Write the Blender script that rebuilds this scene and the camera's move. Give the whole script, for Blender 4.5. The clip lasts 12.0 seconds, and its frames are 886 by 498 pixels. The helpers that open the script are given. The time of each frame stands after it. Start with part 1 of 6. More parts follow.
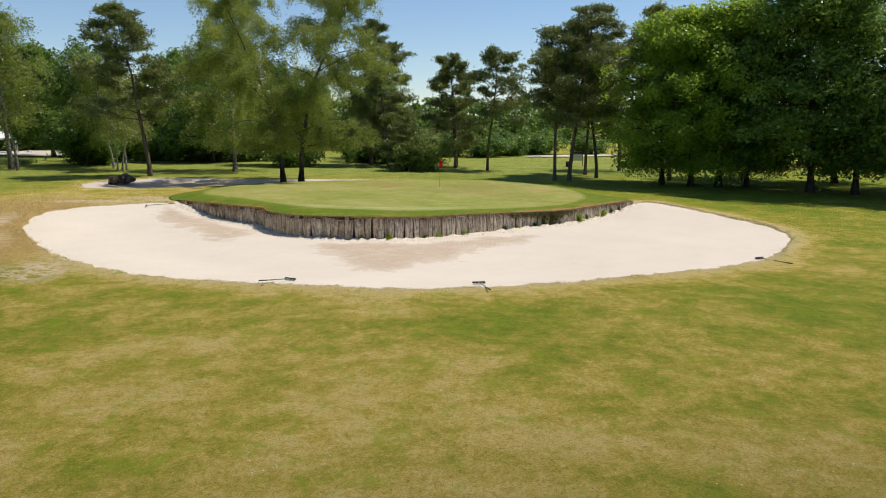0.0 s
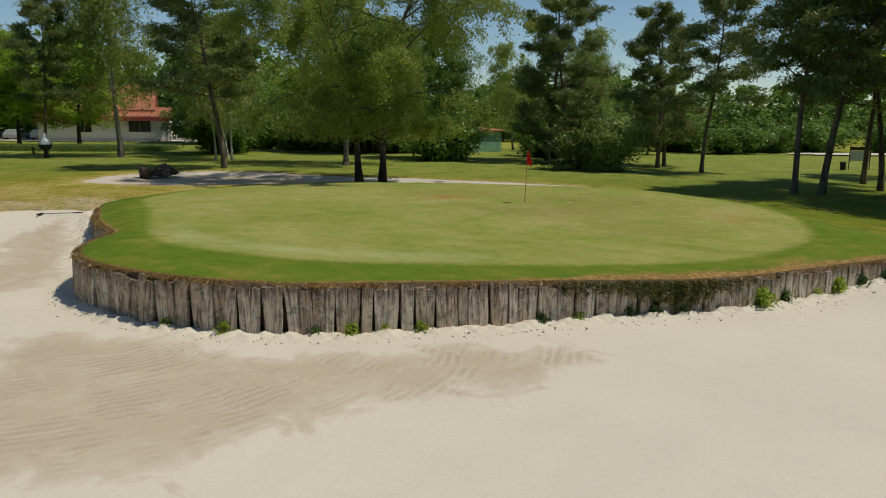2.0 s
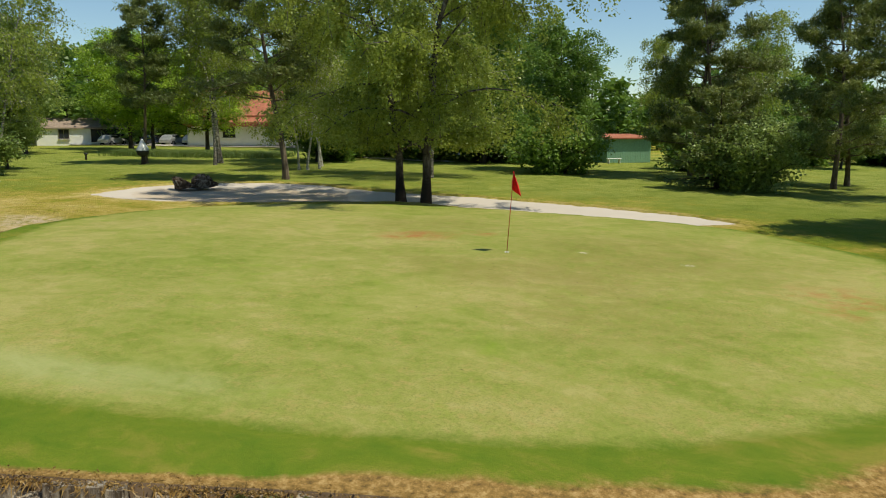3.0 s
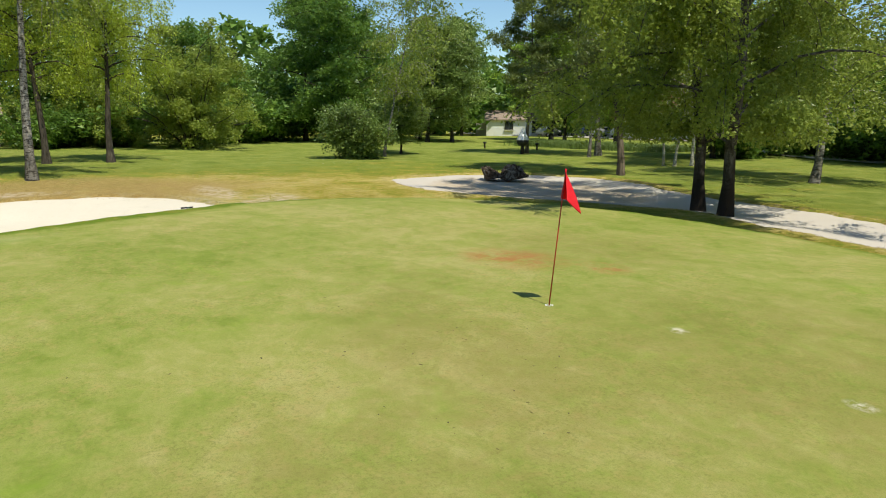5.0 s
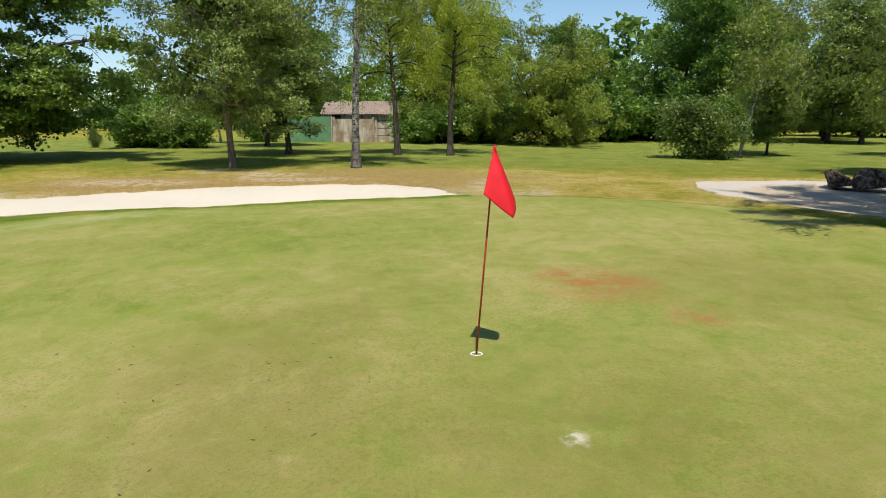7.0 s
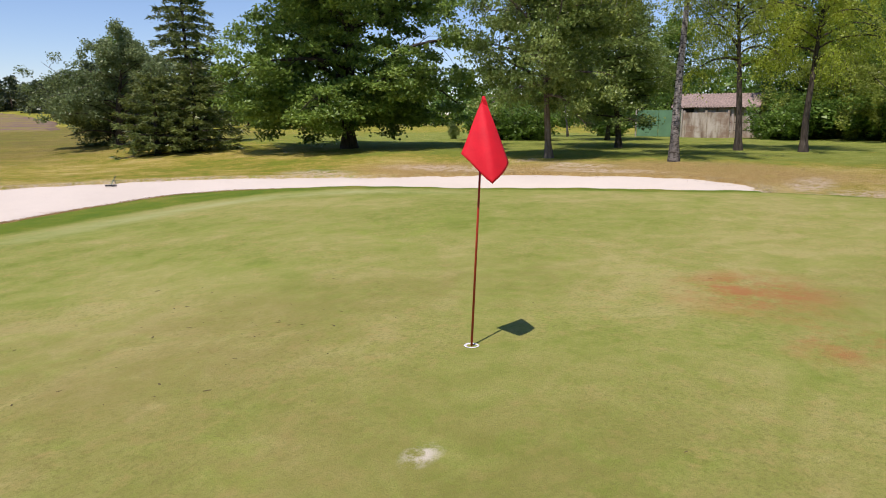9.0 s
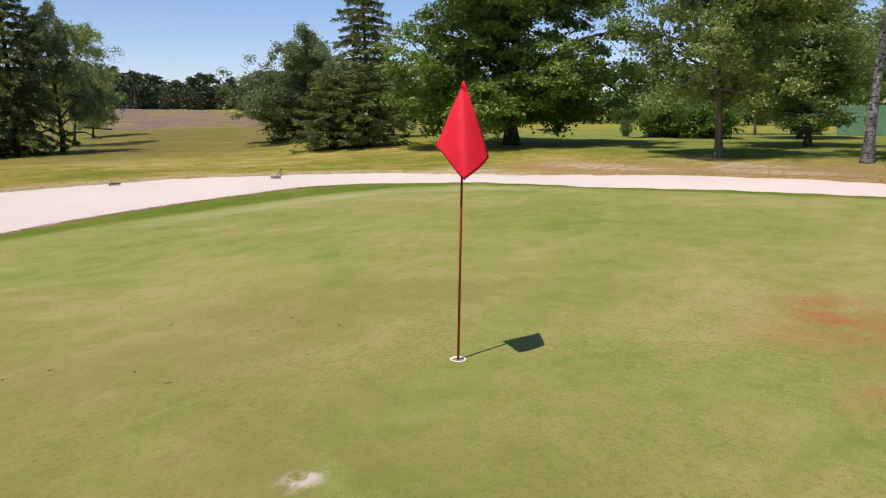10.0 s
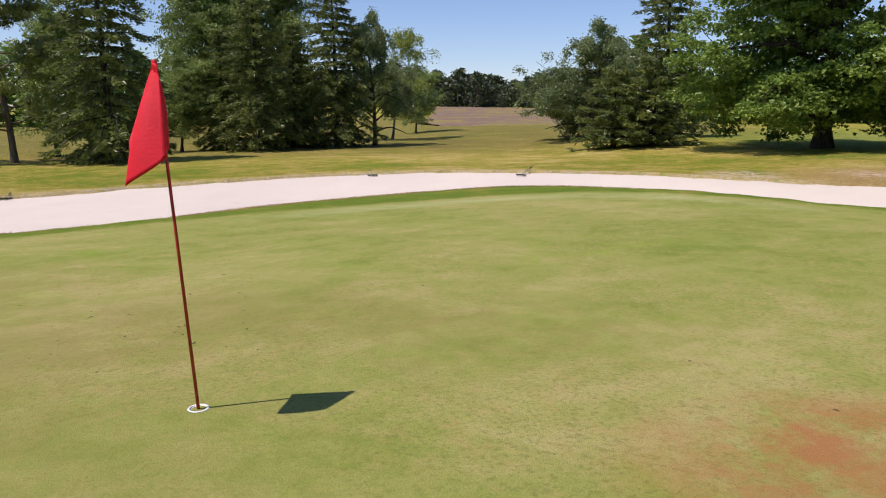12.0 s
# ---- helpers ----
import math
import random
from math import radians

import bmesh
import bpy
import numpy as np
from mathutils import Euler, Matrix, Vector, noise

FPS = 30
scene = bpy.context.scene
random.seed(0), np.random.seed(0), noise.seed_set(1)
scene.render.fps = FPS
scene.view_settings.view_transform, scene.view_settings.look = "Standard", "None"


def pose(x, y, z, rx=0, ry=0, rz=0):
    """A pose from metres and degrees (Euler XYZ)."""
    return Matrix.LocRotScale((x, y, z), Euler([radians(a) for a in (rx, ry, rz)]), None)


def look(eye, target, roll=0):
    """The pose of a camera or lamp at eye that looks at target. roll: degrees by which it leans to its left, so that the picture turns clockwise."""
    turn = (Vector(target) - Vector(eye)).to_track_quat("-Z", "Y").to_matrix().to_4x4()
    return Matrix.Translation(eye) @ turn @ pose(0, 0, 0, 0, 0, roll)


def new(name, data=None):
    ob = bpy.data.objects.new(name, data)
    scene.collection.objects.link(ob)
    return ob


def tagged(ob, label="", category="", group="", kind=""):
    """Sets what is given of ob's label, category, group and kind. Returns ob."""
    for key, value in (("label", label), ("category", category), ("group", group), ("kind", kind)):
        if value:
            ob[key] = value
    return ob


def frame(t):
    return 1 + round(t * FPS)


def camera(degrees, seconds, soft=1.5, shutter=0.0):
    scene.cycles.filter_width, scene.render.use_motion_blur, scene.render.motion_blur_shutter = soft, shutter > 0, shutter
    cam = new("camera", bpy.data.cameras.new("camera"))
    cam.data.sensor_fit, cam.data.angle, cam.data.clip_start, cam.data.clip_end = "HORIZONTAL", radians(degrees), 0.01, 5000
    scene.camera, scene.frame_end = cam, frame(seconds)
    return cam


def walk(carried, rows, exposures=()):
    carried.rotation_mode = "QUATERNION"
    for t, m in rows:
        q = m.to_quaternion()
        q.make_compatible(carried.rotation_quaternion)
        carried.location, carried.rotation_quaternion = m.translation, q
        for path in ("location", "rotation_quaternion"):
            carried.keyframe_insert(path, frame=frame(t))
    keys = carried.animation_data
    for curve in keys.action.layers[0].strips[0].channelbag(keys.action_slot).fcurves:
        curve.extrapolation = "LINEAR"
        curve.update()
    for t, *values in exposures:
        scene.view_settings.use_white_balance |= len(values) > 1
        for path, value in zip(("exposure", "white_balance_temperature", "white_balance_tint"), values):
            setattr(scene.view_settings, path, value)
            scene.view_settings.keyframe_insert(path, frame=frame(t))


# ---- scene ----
cam = camera(63.74, 12.0, 1.05)
# seconds, x, y, z, pitch, roll, yaw
PATH = [
    (0, -15.977, -48.906, 4.493, -9.90, -0.06, -18.37),
    (0.5, -12.264, -43.603, 4.059, -9.82, 0.07, -15.36),
    (1, -8.478, -38.785, 3.648, -9.91, 0.07, -9.77),
    (1.5, -4.988, -34.047, 3.341, -10.16, 0.01, -3.40),
    (2, -1.563, -28.566, 3.317, -10.34, -0.12, 3.43),
    (2.5, 1.618, -22.947, 3.358, -10.12, -0.17, 10.67),
    (2.7, 2.748, -20.806, 3.314, -9.99, -0.12, 14.13),
    (3.1, 4.958, -17.006, 3.266, -9.88, -0.08, 20.89),
    (3.5, 6.618, -14.229, 3.157, -9.90, -0.01, 28.56),
    (3.9, 7.670, -12.107, 3.032, -10.00, 0.03, 36.59),
    (4.3, 8.052, -10.274, 2.935, -10.13, -0.02, 44.39),
    (4.5, 8.207, -9.405, 2.944, -10.23, -0.02, 48.22),
    (5, 8.098, -7.105, 2.816, -10.33, -0.21, 57.52),
    (5.5, 7.781, -5.084, 2.735, -10.34, -0.43, 66.44),
    (6, 7.503, -3.413, 2.595, -10.23, -0.35, 74.53),
    (6.5, 7.249, -1.714, 2.447, -10.18, -0.22, 82.67),
    (7, 6.920, -0.248, 2.321, -10.17, -0.07, 90.77),
    (7.2, 6.764, 0.235, 2.274, -10.16, -0.31, 93.92),
    (7.6, 6.460, 1.168, 2.171, -10.14, -0.30, 100.23),
    (8, 6.112, 1.805, 2.070, -10.13, -0.20, 106.31),
    (8.4, 5.733, 2.248, 1.983, -10.14, -0.08, 112.19),
    (8.8, 5.338, 2.599, 1.926, -10.20, -0.01, 117.89),
    (9, 5.188, 2.768, 1.914, -10.31, 0.01, 120.47),
    (9.5, 4.640, 3.190, 1.857, -10.39, 0.03, 127.74),
    (10, 3.809, 3.663, 1.852, -10.51, 0.02, 135.15),
    (10.5, 2.788, 4.057, 1.819, -10.49, -0.13, 141.89),
    (11, 1.737, 4.343, 1.796, -10.52, -0.09, 148.61),
    (11.5, 0.753, 4.546, 1.803, -10.53, -0.19, 155.22),
    (12, -0.108, 4.445, 1.807, -10.70, -0.17, 161.42),
]
EXPOSURES = [(0, 0.1, 6500, 12), (0.5, 0.12, 6500, 12), (1, -0.02, 6500, 11), (1.5, -0.36, 6500, 8), (2.0, -0.4, 6650, 4), (2.5, -0.13, 6900, 1), (4.5, 0.32, 6550, 1), (7, 0.23, 6400, 7), (9, 0.15, 6150, 23), (12, 0.12, 6150, 25)]
SHOTS = [(t, pose(x, y, z, 90 + pitch, roll, yaw)) for t, x, y, z, pitch, roll, yaw in PATH]
walk(cam, SHOTS, EXPOSURES)

# ---- sky and sun ----
SUN_TO = Vector((0.46, 0.05, 0.886)).normalized()
SUN_EL = math.asin(SUN_TO.z)
SUN_AZ = math.atan2(SUN_TO.x, SUN_TO.y)
world = bpy.data.worlds.new("sky")
scene.world = world
world.use_nodes = True
wt = world.node_tree
wt.nodes.clear()
sky = wt.nodes.new("ShaderNodeTexSky")
sky.sky_type = "NISHITA"
sky.sun_disc = False
sky.sun_elevation = SUN_EL
sky.sun_rotation = SUN_AZ
sky.air_density, sky.dust_density, sky.ozone_density = 1.0, 0.0, 4.5
bg = wt.nodes.new("ShaderNodeBackground")
bg.inputs["Strength"].default_value = 0.106
wo = wt.nodes.new("ShaderNodeOutputWorld")
wt.links.new(sky.outputs[0], bg.inputs[0])
wt.links.new(bg.outputs[0], wo.inputs[0])
sun = new("sun", bpy.data.lights.new("sun", "SUN"))
sun.data.energy, sun.data.angle, sun.data.color = 3.95, radians(0.53), (1.0, 0.925, 0.80)
sun.matrix_world = look(SUN_TO * 200, (0, 0, 0))


# ---- materials ----
class Nodes:
    """A small builder for node materials in world metres."""

    def __init__(self, name):
        self.mat = bpy.data.materials.new(name)
        self.mat.use_nodes = True
        self.t = self.mat.node_tree
        self.t.nodes.clear()
        self.out = self.t.nodes.new("ShaderNodeOutputMaterial")
        self.pos = self.n("ShaderNodeNewGeometry").outputs["Position"]

    def n(self, kind, **inputs):
        node = self.t.nodes.new(kind)
        for key, value in inputs.items():
            self.put(node, key, value)
        return node

    def put(self, node, key, value):
        sock = node.inputs[int(key[1:])] if key[0] == "i" and key[1:].isdigit() else node.inputs[key.replace("_", " ")]
        if isinstance(value, bpy.types.NodeSocket):
            self.t.links.new(value, sock)
        else:
            sock.default_value = value

    def noise(self, scale, detail=3.0, rough=0.55, vec=None, stretch=None, dist=0.0):
        v = vec or self.pos
        if stretch:
            m = self.n("ShaderNodeMapping", Vector=v, Scale=stretch)
            v = m.outputs[0]
        return self.n("ShaderNodeTexNoise", Vector=v, Scale=scale, Detail=detail, Roughness=rough, Distortion=dist).outputs[0]

    def ramp(self, fac, stops):
        node = self.n("ShaderNodeValToRGB", Fac=fac)
        els = node.color_ramp.elements
        while len(els) < len(stops):
            els.new(0.5)
        for el, (p, c) in zip(els, stops):
            el.position = p
            el.color = (*c, 1) if isinstance(c, tuple) else (c, c, c, 1)
        return node.outputs[0]

    def mix(self, fac, a, b, kind="MIX"):
        node = self.t.nodes.new("ShaderNodeMix")
        node.data_type, node.blend_type = "RGBA", kind
        for i, v in ((0, fac), (6, a), (7, b)):
            if isinstance(v, bpy.types.NodeSocket):
                self.t.links.new(v, node.inputs[i])
            elif i == 0:
                node.inputs[i].default_value = v
            else:
                node.inputs[i].default_value = (*v, 1)
        return node.outputs[2]

    def math(self, op, a, b=0.0, c=0.0):
        node = self.t.nodes.new("ShaderNodeMath")
        node.operation = op
        for i, v in enumerate((a, b, c)):
            if isinstance(v, bpy.types.NodeSocket):
                self.t.links.new(v, node.inputs[i])
            else:
                node.inputs[i].default_value = v
        return node.outputs[0]

    def spot(self, x, y, rx, ry=None):
        """1 at the centre of an ellipse on the ground, 0 from its edge outwards."""
        ry = ry or rx
        m = self.n("ShaderNodeVectorMath", i0=self.pos, i1=(-x, -y, 0))
        m.operation = "ADD"
        s = self.n("ShaderNodeVectorMath", i0=m.outputs[0], i1=(1 / rx, 1 / ry, 0))
        s.operation = "MULTIPLY"
        d = self.n("ShaderNodeVectorMath", i0=s.outputs[0])
        d.operation = "LENGTH"
        r = self.n("ShaderNodeMapRange", Value=d.outputs["Value"])
        for k, v in (("From Min", 0.0), ("From Max", 1.0), ("To Min", 1.0), ("To Max", 0.0)):
            r.inputs[k].default_value = v
        return r.outputs[0]

    def bump(self, height, strength=0.5, distance=0.02):
        return self.n("ShaderNodeBump", Height=height, Strength=strength, Distance=distance).outputs[0]

    def finish(self, color, rough=0.9, normal=None, metallic=0.0, spec=0.2, leaf=0.0, leaf_color=None):
        b = self.n("ShaderNodeBsdfPrincipled", Roughness=rough, Metallic=metallic)
        b.inputs["Specular IOR Level"].default_value = spec
        self.put(b, "Base_Color", color if isinstance(color, bpy.types.NodeSocket) else (*color, 1))
        if normal:
            self.put(b, "Normal", normal)
        shader = b.outputs[0]
        if leaf:
            tr = self.n("ShaderNodeBsdfTranslucent")
            c = leaf_color or color
            self.put(tr, "Color", c if isinstance(c, bpy.types.NodeSocket) else (*c, 1))
            m = self.n("ShaderNodeMixShader", Fac=leaf)
            self.t.links.new(shader, m.inputs[1])
            self.t.links.new(tr.outputs[0], m.inputs[2])
            shader = m.outputs[0]
        self.t.links.new(shader, self.out.inputs[0])
        return self.mat


def plain(name, color, rough=0.7, metallic=0.0, vary=0.18, scale=6.0, spec=0.3):
    k = Nodes(name)
    f = k.noise(scale, 4)
    f2 = k.noise(scale * 9, 3)
    dark = tuple(c * (1 - vary) for c in color)
    light = tuple(min(1, c * (1 + vary)) for c in color)
    c = k.mix(k.ramp(f, [(0.3, 0.0), (0.7, 1.0)]), dark, light)
    c = k.mix(k.math("MULTIPLY", f2, 0.35), c, dark)
    return k.finish(c, rough, k.bump(f2, 0.2, 0.01), metallic, spec)


def lawn_color(k):
    """Patchy fairway grass: fresh green, olive and straw in blotches from a hand to some metres wide."""
    big = k.noise(0.09, 4, 0.6)
    mid = k.noise(0.5, 5, 0.65, dist=0.4)
    small = k.noise(2.1, 6, 0.72, dist=0.3)
    fine = k.noise(7.5, 6, 0.8, dist=1.2)
    rim = k.t.nodes.new("ShaderNodeAttribute")
    rim.attribute_name = "edge_wear"
    dry = k.math("MULTIPLY", k.math("SUBTRACT", big, 0.5), 0.55)
    dry = k.math("ADD", dry, k.math("MULTIPLY", k.math("SUBTRACT", mid, 0.5), 1.2))
    dry = k.math("ADD", dry, k.math("MULTIPLY", k.math("SUBTRACT", small, 0.5), 0.85))
    dry = k.math("ADD", dry, k.math("MULTIPLY", k.math("SUBTRACT", fine, 0.5), 1.0))
    dry = k.math("ADD", dry, k.math("MULTIPLY", k.ramp(rim.outputs["Fac"], [(0.16, 0.0), (0.6, 1.0)]), k.math("ADD", k.math("MULTIPLY", small, 1.0), -0.08)))
    dry = k.math("ADD", dry, 0.50)
    for x, y, rx, ry, amount in DRY_GROUND:
        dry = k.math("ADD", dry, k.math("MULTIPLY", k.ramp(k.spot(x, y, rx, ry), [(0.0, 0.0), (0.45, 1.0)]), amount))
    dry = k.math("ADD", k.math("MULTIPLY", k.math("SUBTRACT", dry, 0.52), 1.3), 0.52)
    c = k.ramp(dry, [(0.10, (0.145, 0.225, 0.015)), (0.36, (0.25, 0.28, 0.025)), (0.55, (0.385, 0.332, 0.048)), (0.74, (0.53, 0.405, 0.09)), (1.0, (0.67, 0.52, 0.20))])
    return c, dry, fine


def lawn_material():
    k = Nodes("lawn")
    c, dry, fine = lawn_color(k)
    grain = k.noise(38.0, 4, 0.75)
    c = k.mix(k.ramp(grain, [(0.34, 0.55), (0.56, 0.0)]), c, (0.10, 0.105, 0.014))
    tuft = k.noise(11.0, 6, 0.82, dist=1.8)
    c = k.mix(k.ramp(tuft, [(0.36, 0.75), (0.47, 0.0)]), c, (0.11, 0.13, 0.014))
    tips = k.math("MULTIPLY", k.ramp(tuft, [(0.53, 0.0), (0.64, 0.7)]), k.ramp(dry, [(0.40, 0.0), (0.65, 1.0)]))
    c = k.mix(tips, c, (0.65, 0.495, 0.17))
    shoots = k.math("MULTIPLY", k.ramp(tuft, [(0.52, 0.0), (0.64, 0.7)]), k.ramp(dry, [(0.30, 1.0), (0.62, 0.0)]))
    c = k.mix(shoots, c, (0.235, 0.30, 0.035))
    c = k.mix(k.ramp(k.noise(18.0, 5, 0.8, dist=2.0), [(0.52, 0.0), (0.72, 0.45)]), c, (0.53, 0.42, 0.15))
    rim = k.t.nodes.new("ShaderNodeAttribute")
    rim.attribute_name = "edge_wear"
    spill = k.math("MULTIPLY", k.ramp(rim.outputs["Fac"], [(0.55, 0.0), (0.92, 1.0)]), k.ramp(k.noise(7.0, 6, 0.8), [(0.47, 0.0), (0.58, 0.9)]))
    c = k.mix(spill, c, (0.66, 0.56, 0.43))
    fresh = k.math("MULTIPLY", k.ramp(k.noise(1.25, 6, 0.75, dist=0.9), [(0.53, 0.0), (0.65, 0.75)]), k.ramp(fine, [(0.36, 0.3), (0.55, 1.0)]))
    c = k.mix(fresh, c, (0.225, 0.32, 0.016))
    for x, y, rx, ry in PARCHED_BANK:
        m = k.math("MULTIPLY", k.ramp(k.spot(x, y, rx, ry), [(0.0, 0.0), (0.45, 1.0)]), k.ramp(k.noise(1.1, 6, 0.75, dist=0.6), [(0.30, 0.3), (0.48, 1.0)]))
        c = k.mix(m, c, k.ramp(tuft, [(0.38, (0.18, 0.11, 0.035)), (0.5, (0.45, 0.305, 0.10)), (0.62, (0.64, 0.48, 0.215))]))
    for x, y, rx, ry in BARE_GROUND:
        m = k.math("MULTIPLY", k.ramp(k.spot(x, y, rx, ry), [(0.0, 0.0), (0.6, 1.0)]), k.ramp(k.noise(2.5, 6, 0.78, dist=0.6), [(0.44, 0.0), (0.55, 0.95)]))
        c = k.mix(m, c, (0.68, 0.54, 0.38))
    meadow = None
    for x, y, rx, ry in MEADOW:
        m = k.ramp(k.spot(x, y, rx, ry), [(0.0, 0.0), (0.35, 1.0)])
        meadow = k.math("MAXIMUM", meadow, m) if meadow else m
    meadow = k.math("MULTIPLY", meadow, k.ramp(k.math("ADD", k.math("MULTIPLY", fine, 0.5), k.math("MULTIPLY", dry, 0.5)), [(0.40, 0.95), (0.62, 0.15)]))
    c = k.mix(meadow, c, k.ramp(k.math("ADD", k.math("MULTIPLY", tuft, 0.6), k.math("MULTIPLY", k.noise(0.55, 6, 0.75, dist=0.5), 0.4)), [(0.38, (0.105, 0.150, 0.020)), (0.48, (0.220, 0.268, 0.046)), (0.60, (0.39, 0.39, 0.11))]))
    # olive fairway turf; blade shade at a low angle is put into its colour
    fairway = k.math("MULTIPLY", k.ramp(k.spot(-16, -116, 70, 79), [(0.0, 0.0), (0.15, 1.0)]), k.ramp(k.noise(0.25, 4, 0.6), [(0.3, 0.45), (0.65, 0.9)]))
    c = k.mix(fairway, c, k.ramp(tuft, [(0.34, (0.10, 0.088, 0.024)), (0.5, (0.185, 0.155, 0.044)), (0.66, (0.265, 0.21, 0.07))]))
    h = k.math("ADD", k.math("MULTIPLY", grain, 0.6), k.math("ADD", fine, tuft))
    return k.finish(c, 0.95, k.bump(h, 0.9, 0.07), spec=0.08)


def green_material():
    """Short putting turf that gives way to longer collar turf where the mown edge runs."""
    k = Nodes("mown_green")
    big = k.noise(0.20, 4, 0.6, dist=0.6)
    mid = k.noise(0.8, 5, 0.62, stretch=(0.8, 1.2, 1.0), dist=0.9)
    small = k.noise(2.6, 5, 0.7, dist=0.6)
    fine = k.noise(9.0, 5, 0.75)
    grain = k.noise(75.0, 4, 0.75)
    v = k.math("ADD", k.math("MULTIPLY", k.math("SUBTRACT", big, 0.14), 0.72), k.math("MULTIPLY", mid, 0.65))
    v = k.math("ADD", v, k.math("MULTIPLY", k.math("SUBTRACT", small, 0.5), 0.5))
    v = k.math("ADD", k.math("MULTIPLY", k.math("SUBTRACT", v, 0.57), 1.1), 0.548)
    c = k.ramp(v, [(0.34, (0.195, 0.250, 0.038)), (0.49, (0.270, 0.302, 0.066)), (0.61, (0.325, 0.325, 0.090)), (0.74, (0.405, 0.365, 0.132))])
    c = k.mix(k.ramp(fine, [(0.50, 0.0), (0.76, 0.28)]), c, (0.43, 0.375, 0.115))
    c = k.mix(k.ramp(grain, [(0.30, 0.5), (0.55, 0.0)]), c, (0.13, 0.15, 0.02))
    marks = k.math("MULTIPLY", k.ramp(k.noise(4.2, 7, 0.85, dist=0.5), [(0.56, 0.0), (0.68, 0.6)]), k.ramp(k.noise(0.35, 3), [(0.42, 0.15), (0.56, 1.0)]))
    c = k.mix(marks, c, (0.19, 0.165, 0.045))
    fresh = k.ramp(k.noise(0.6, 5, 0.7, dist=0.8), [(0.58, 0.0), (0.74, 0.5)])
    c = k.mix(fresh, c, (0.235, 0.335, 0.035))
    worn = k.ramp(k.noise(0.45, 4, 0.6), [(0.36, 0.15), (0.56, 1.0)])
    c = k.mix(k.math("MULTIPLY", worn, k.ramp(k.noise(24.0, 4, 0.7), [(0.36, 0.5), (0.50, 0.0)])), c, (0.155, 0.15, 0.04))
    c = k.mix(k.math("MULTIPLY", worn, k.ramp(k.noise(6.0, 5, 0.75), [(0.50, 0.0), (0.68, 0.5)])), c, (0.41, 0.29, 0.11))
    for x, y, rx, ry, lo in RED_PATCHES:
        m = k.math("MULTIPLY", k.ramp(k.spot(x, y, rx, ry), [(0.0, 0.0), (0.6, 1.0)]), k.ramp(k.noise(1.3, 6, 0.75), [(lo, 0.0), (lo + 0.2, 0.85)]))
        c = k.mix(m, c, (0.37, 0.15, 0.055))
    for x, y, rx, ry, lo in BROWN_TURF:
        m = k.math("MULTIPLY", k.ramp(k.spot(x, y, rx, ry), [(0.0, 0.0), (0.6, 1.0)]), k.ramp(k.noise(1.7, 6, 0.75, dist=0.8), [(lo, 0.0), (lo + 0.26, 0.48)]))
        c = k.mix(m, c, (0.240, 0.195, 0.060))
    for x, y, r in SAND_SPOTS:
        m = k.math("MULTIPLY", k.ramp(k.spot(x, y, r * 1.2, r * 0.8), [(0.0, 0.0), (0.7, 1.0)]), k.ramp(k.noise(9.0, 5, 0.7), [(0.44, 0.0), (0.62, 0.8)]))
        c = k.mix(m, c, (0.64, 0.58, 0.46))
    mown = k.t.nodes.new("ShaderNodeAttribute")
    mown.attribute_name = "mown"
    edge = k.math("ADD", mown.outputs["Fac"], k.math("MULTIPLY", k.math("SUBTRACT", fine, 0.5), 0.5))
    edge = k.math("ADD", edge, k.math("MULTIPLY", k.math("SUBTRACT", small, 0.5), 0.4))
    cm = k.math("ADD", k.math("MULTIPLY", mid, 0.8), k.math("MULTIPLY", small, 0.35))
    collar = k.ramp(cm, [(0.42, (0.095, 0.175, 0.013)), (0.60, (0.16, 0.215, 0.020)), (0.76, (0.27, 0.245, 0.045))])
    collar = k.mix(k.ramp(grain, [(0.3, 0.65), (0.6, 0.0)]), collar, (0.055, 0.075, 0.01))
    c = k.mix(k.ramp(edge, [(0.20, 0.0), (0.78, 1.0)]), collar, c)
    stripe = k.t.nodes.new("ShaderNodeAttribute")
    stripe.attribute_name = "stripe"
    c = k.mix(k.math("MULTIPLY", stripe.outputs["Fac"], k.ramp(mid, [(0.35, 0.25), (0.6, 0.75)])), c, (0.38, 0.40, 0.17))
    parched = k.t.nodes.new("ShaderNodeAttribute")
    parched.attribute_name = "parched"
    dry = k.math("ADD", parched.outputs["Fac"], k.math("MULTIPLY", k.math("SUBTRACT", mid, 0.5), 1.3))
    brown = k.ramp(fine, [(0.34, (0.13, 0.085, 0.03)), (0.5, (0.29, 0.175, 0.055)), (0.66, (0.47, 0.315, 0.13))])
    c = k.mix(k.ramp(dry, [(0.40, 0.0), (0.75, 1.0)]), c, brown)
    return k.finish(c, 0.92, k.bump(k.math("ADD", grain, fine), 0.45, 0.02), spec=0.1)


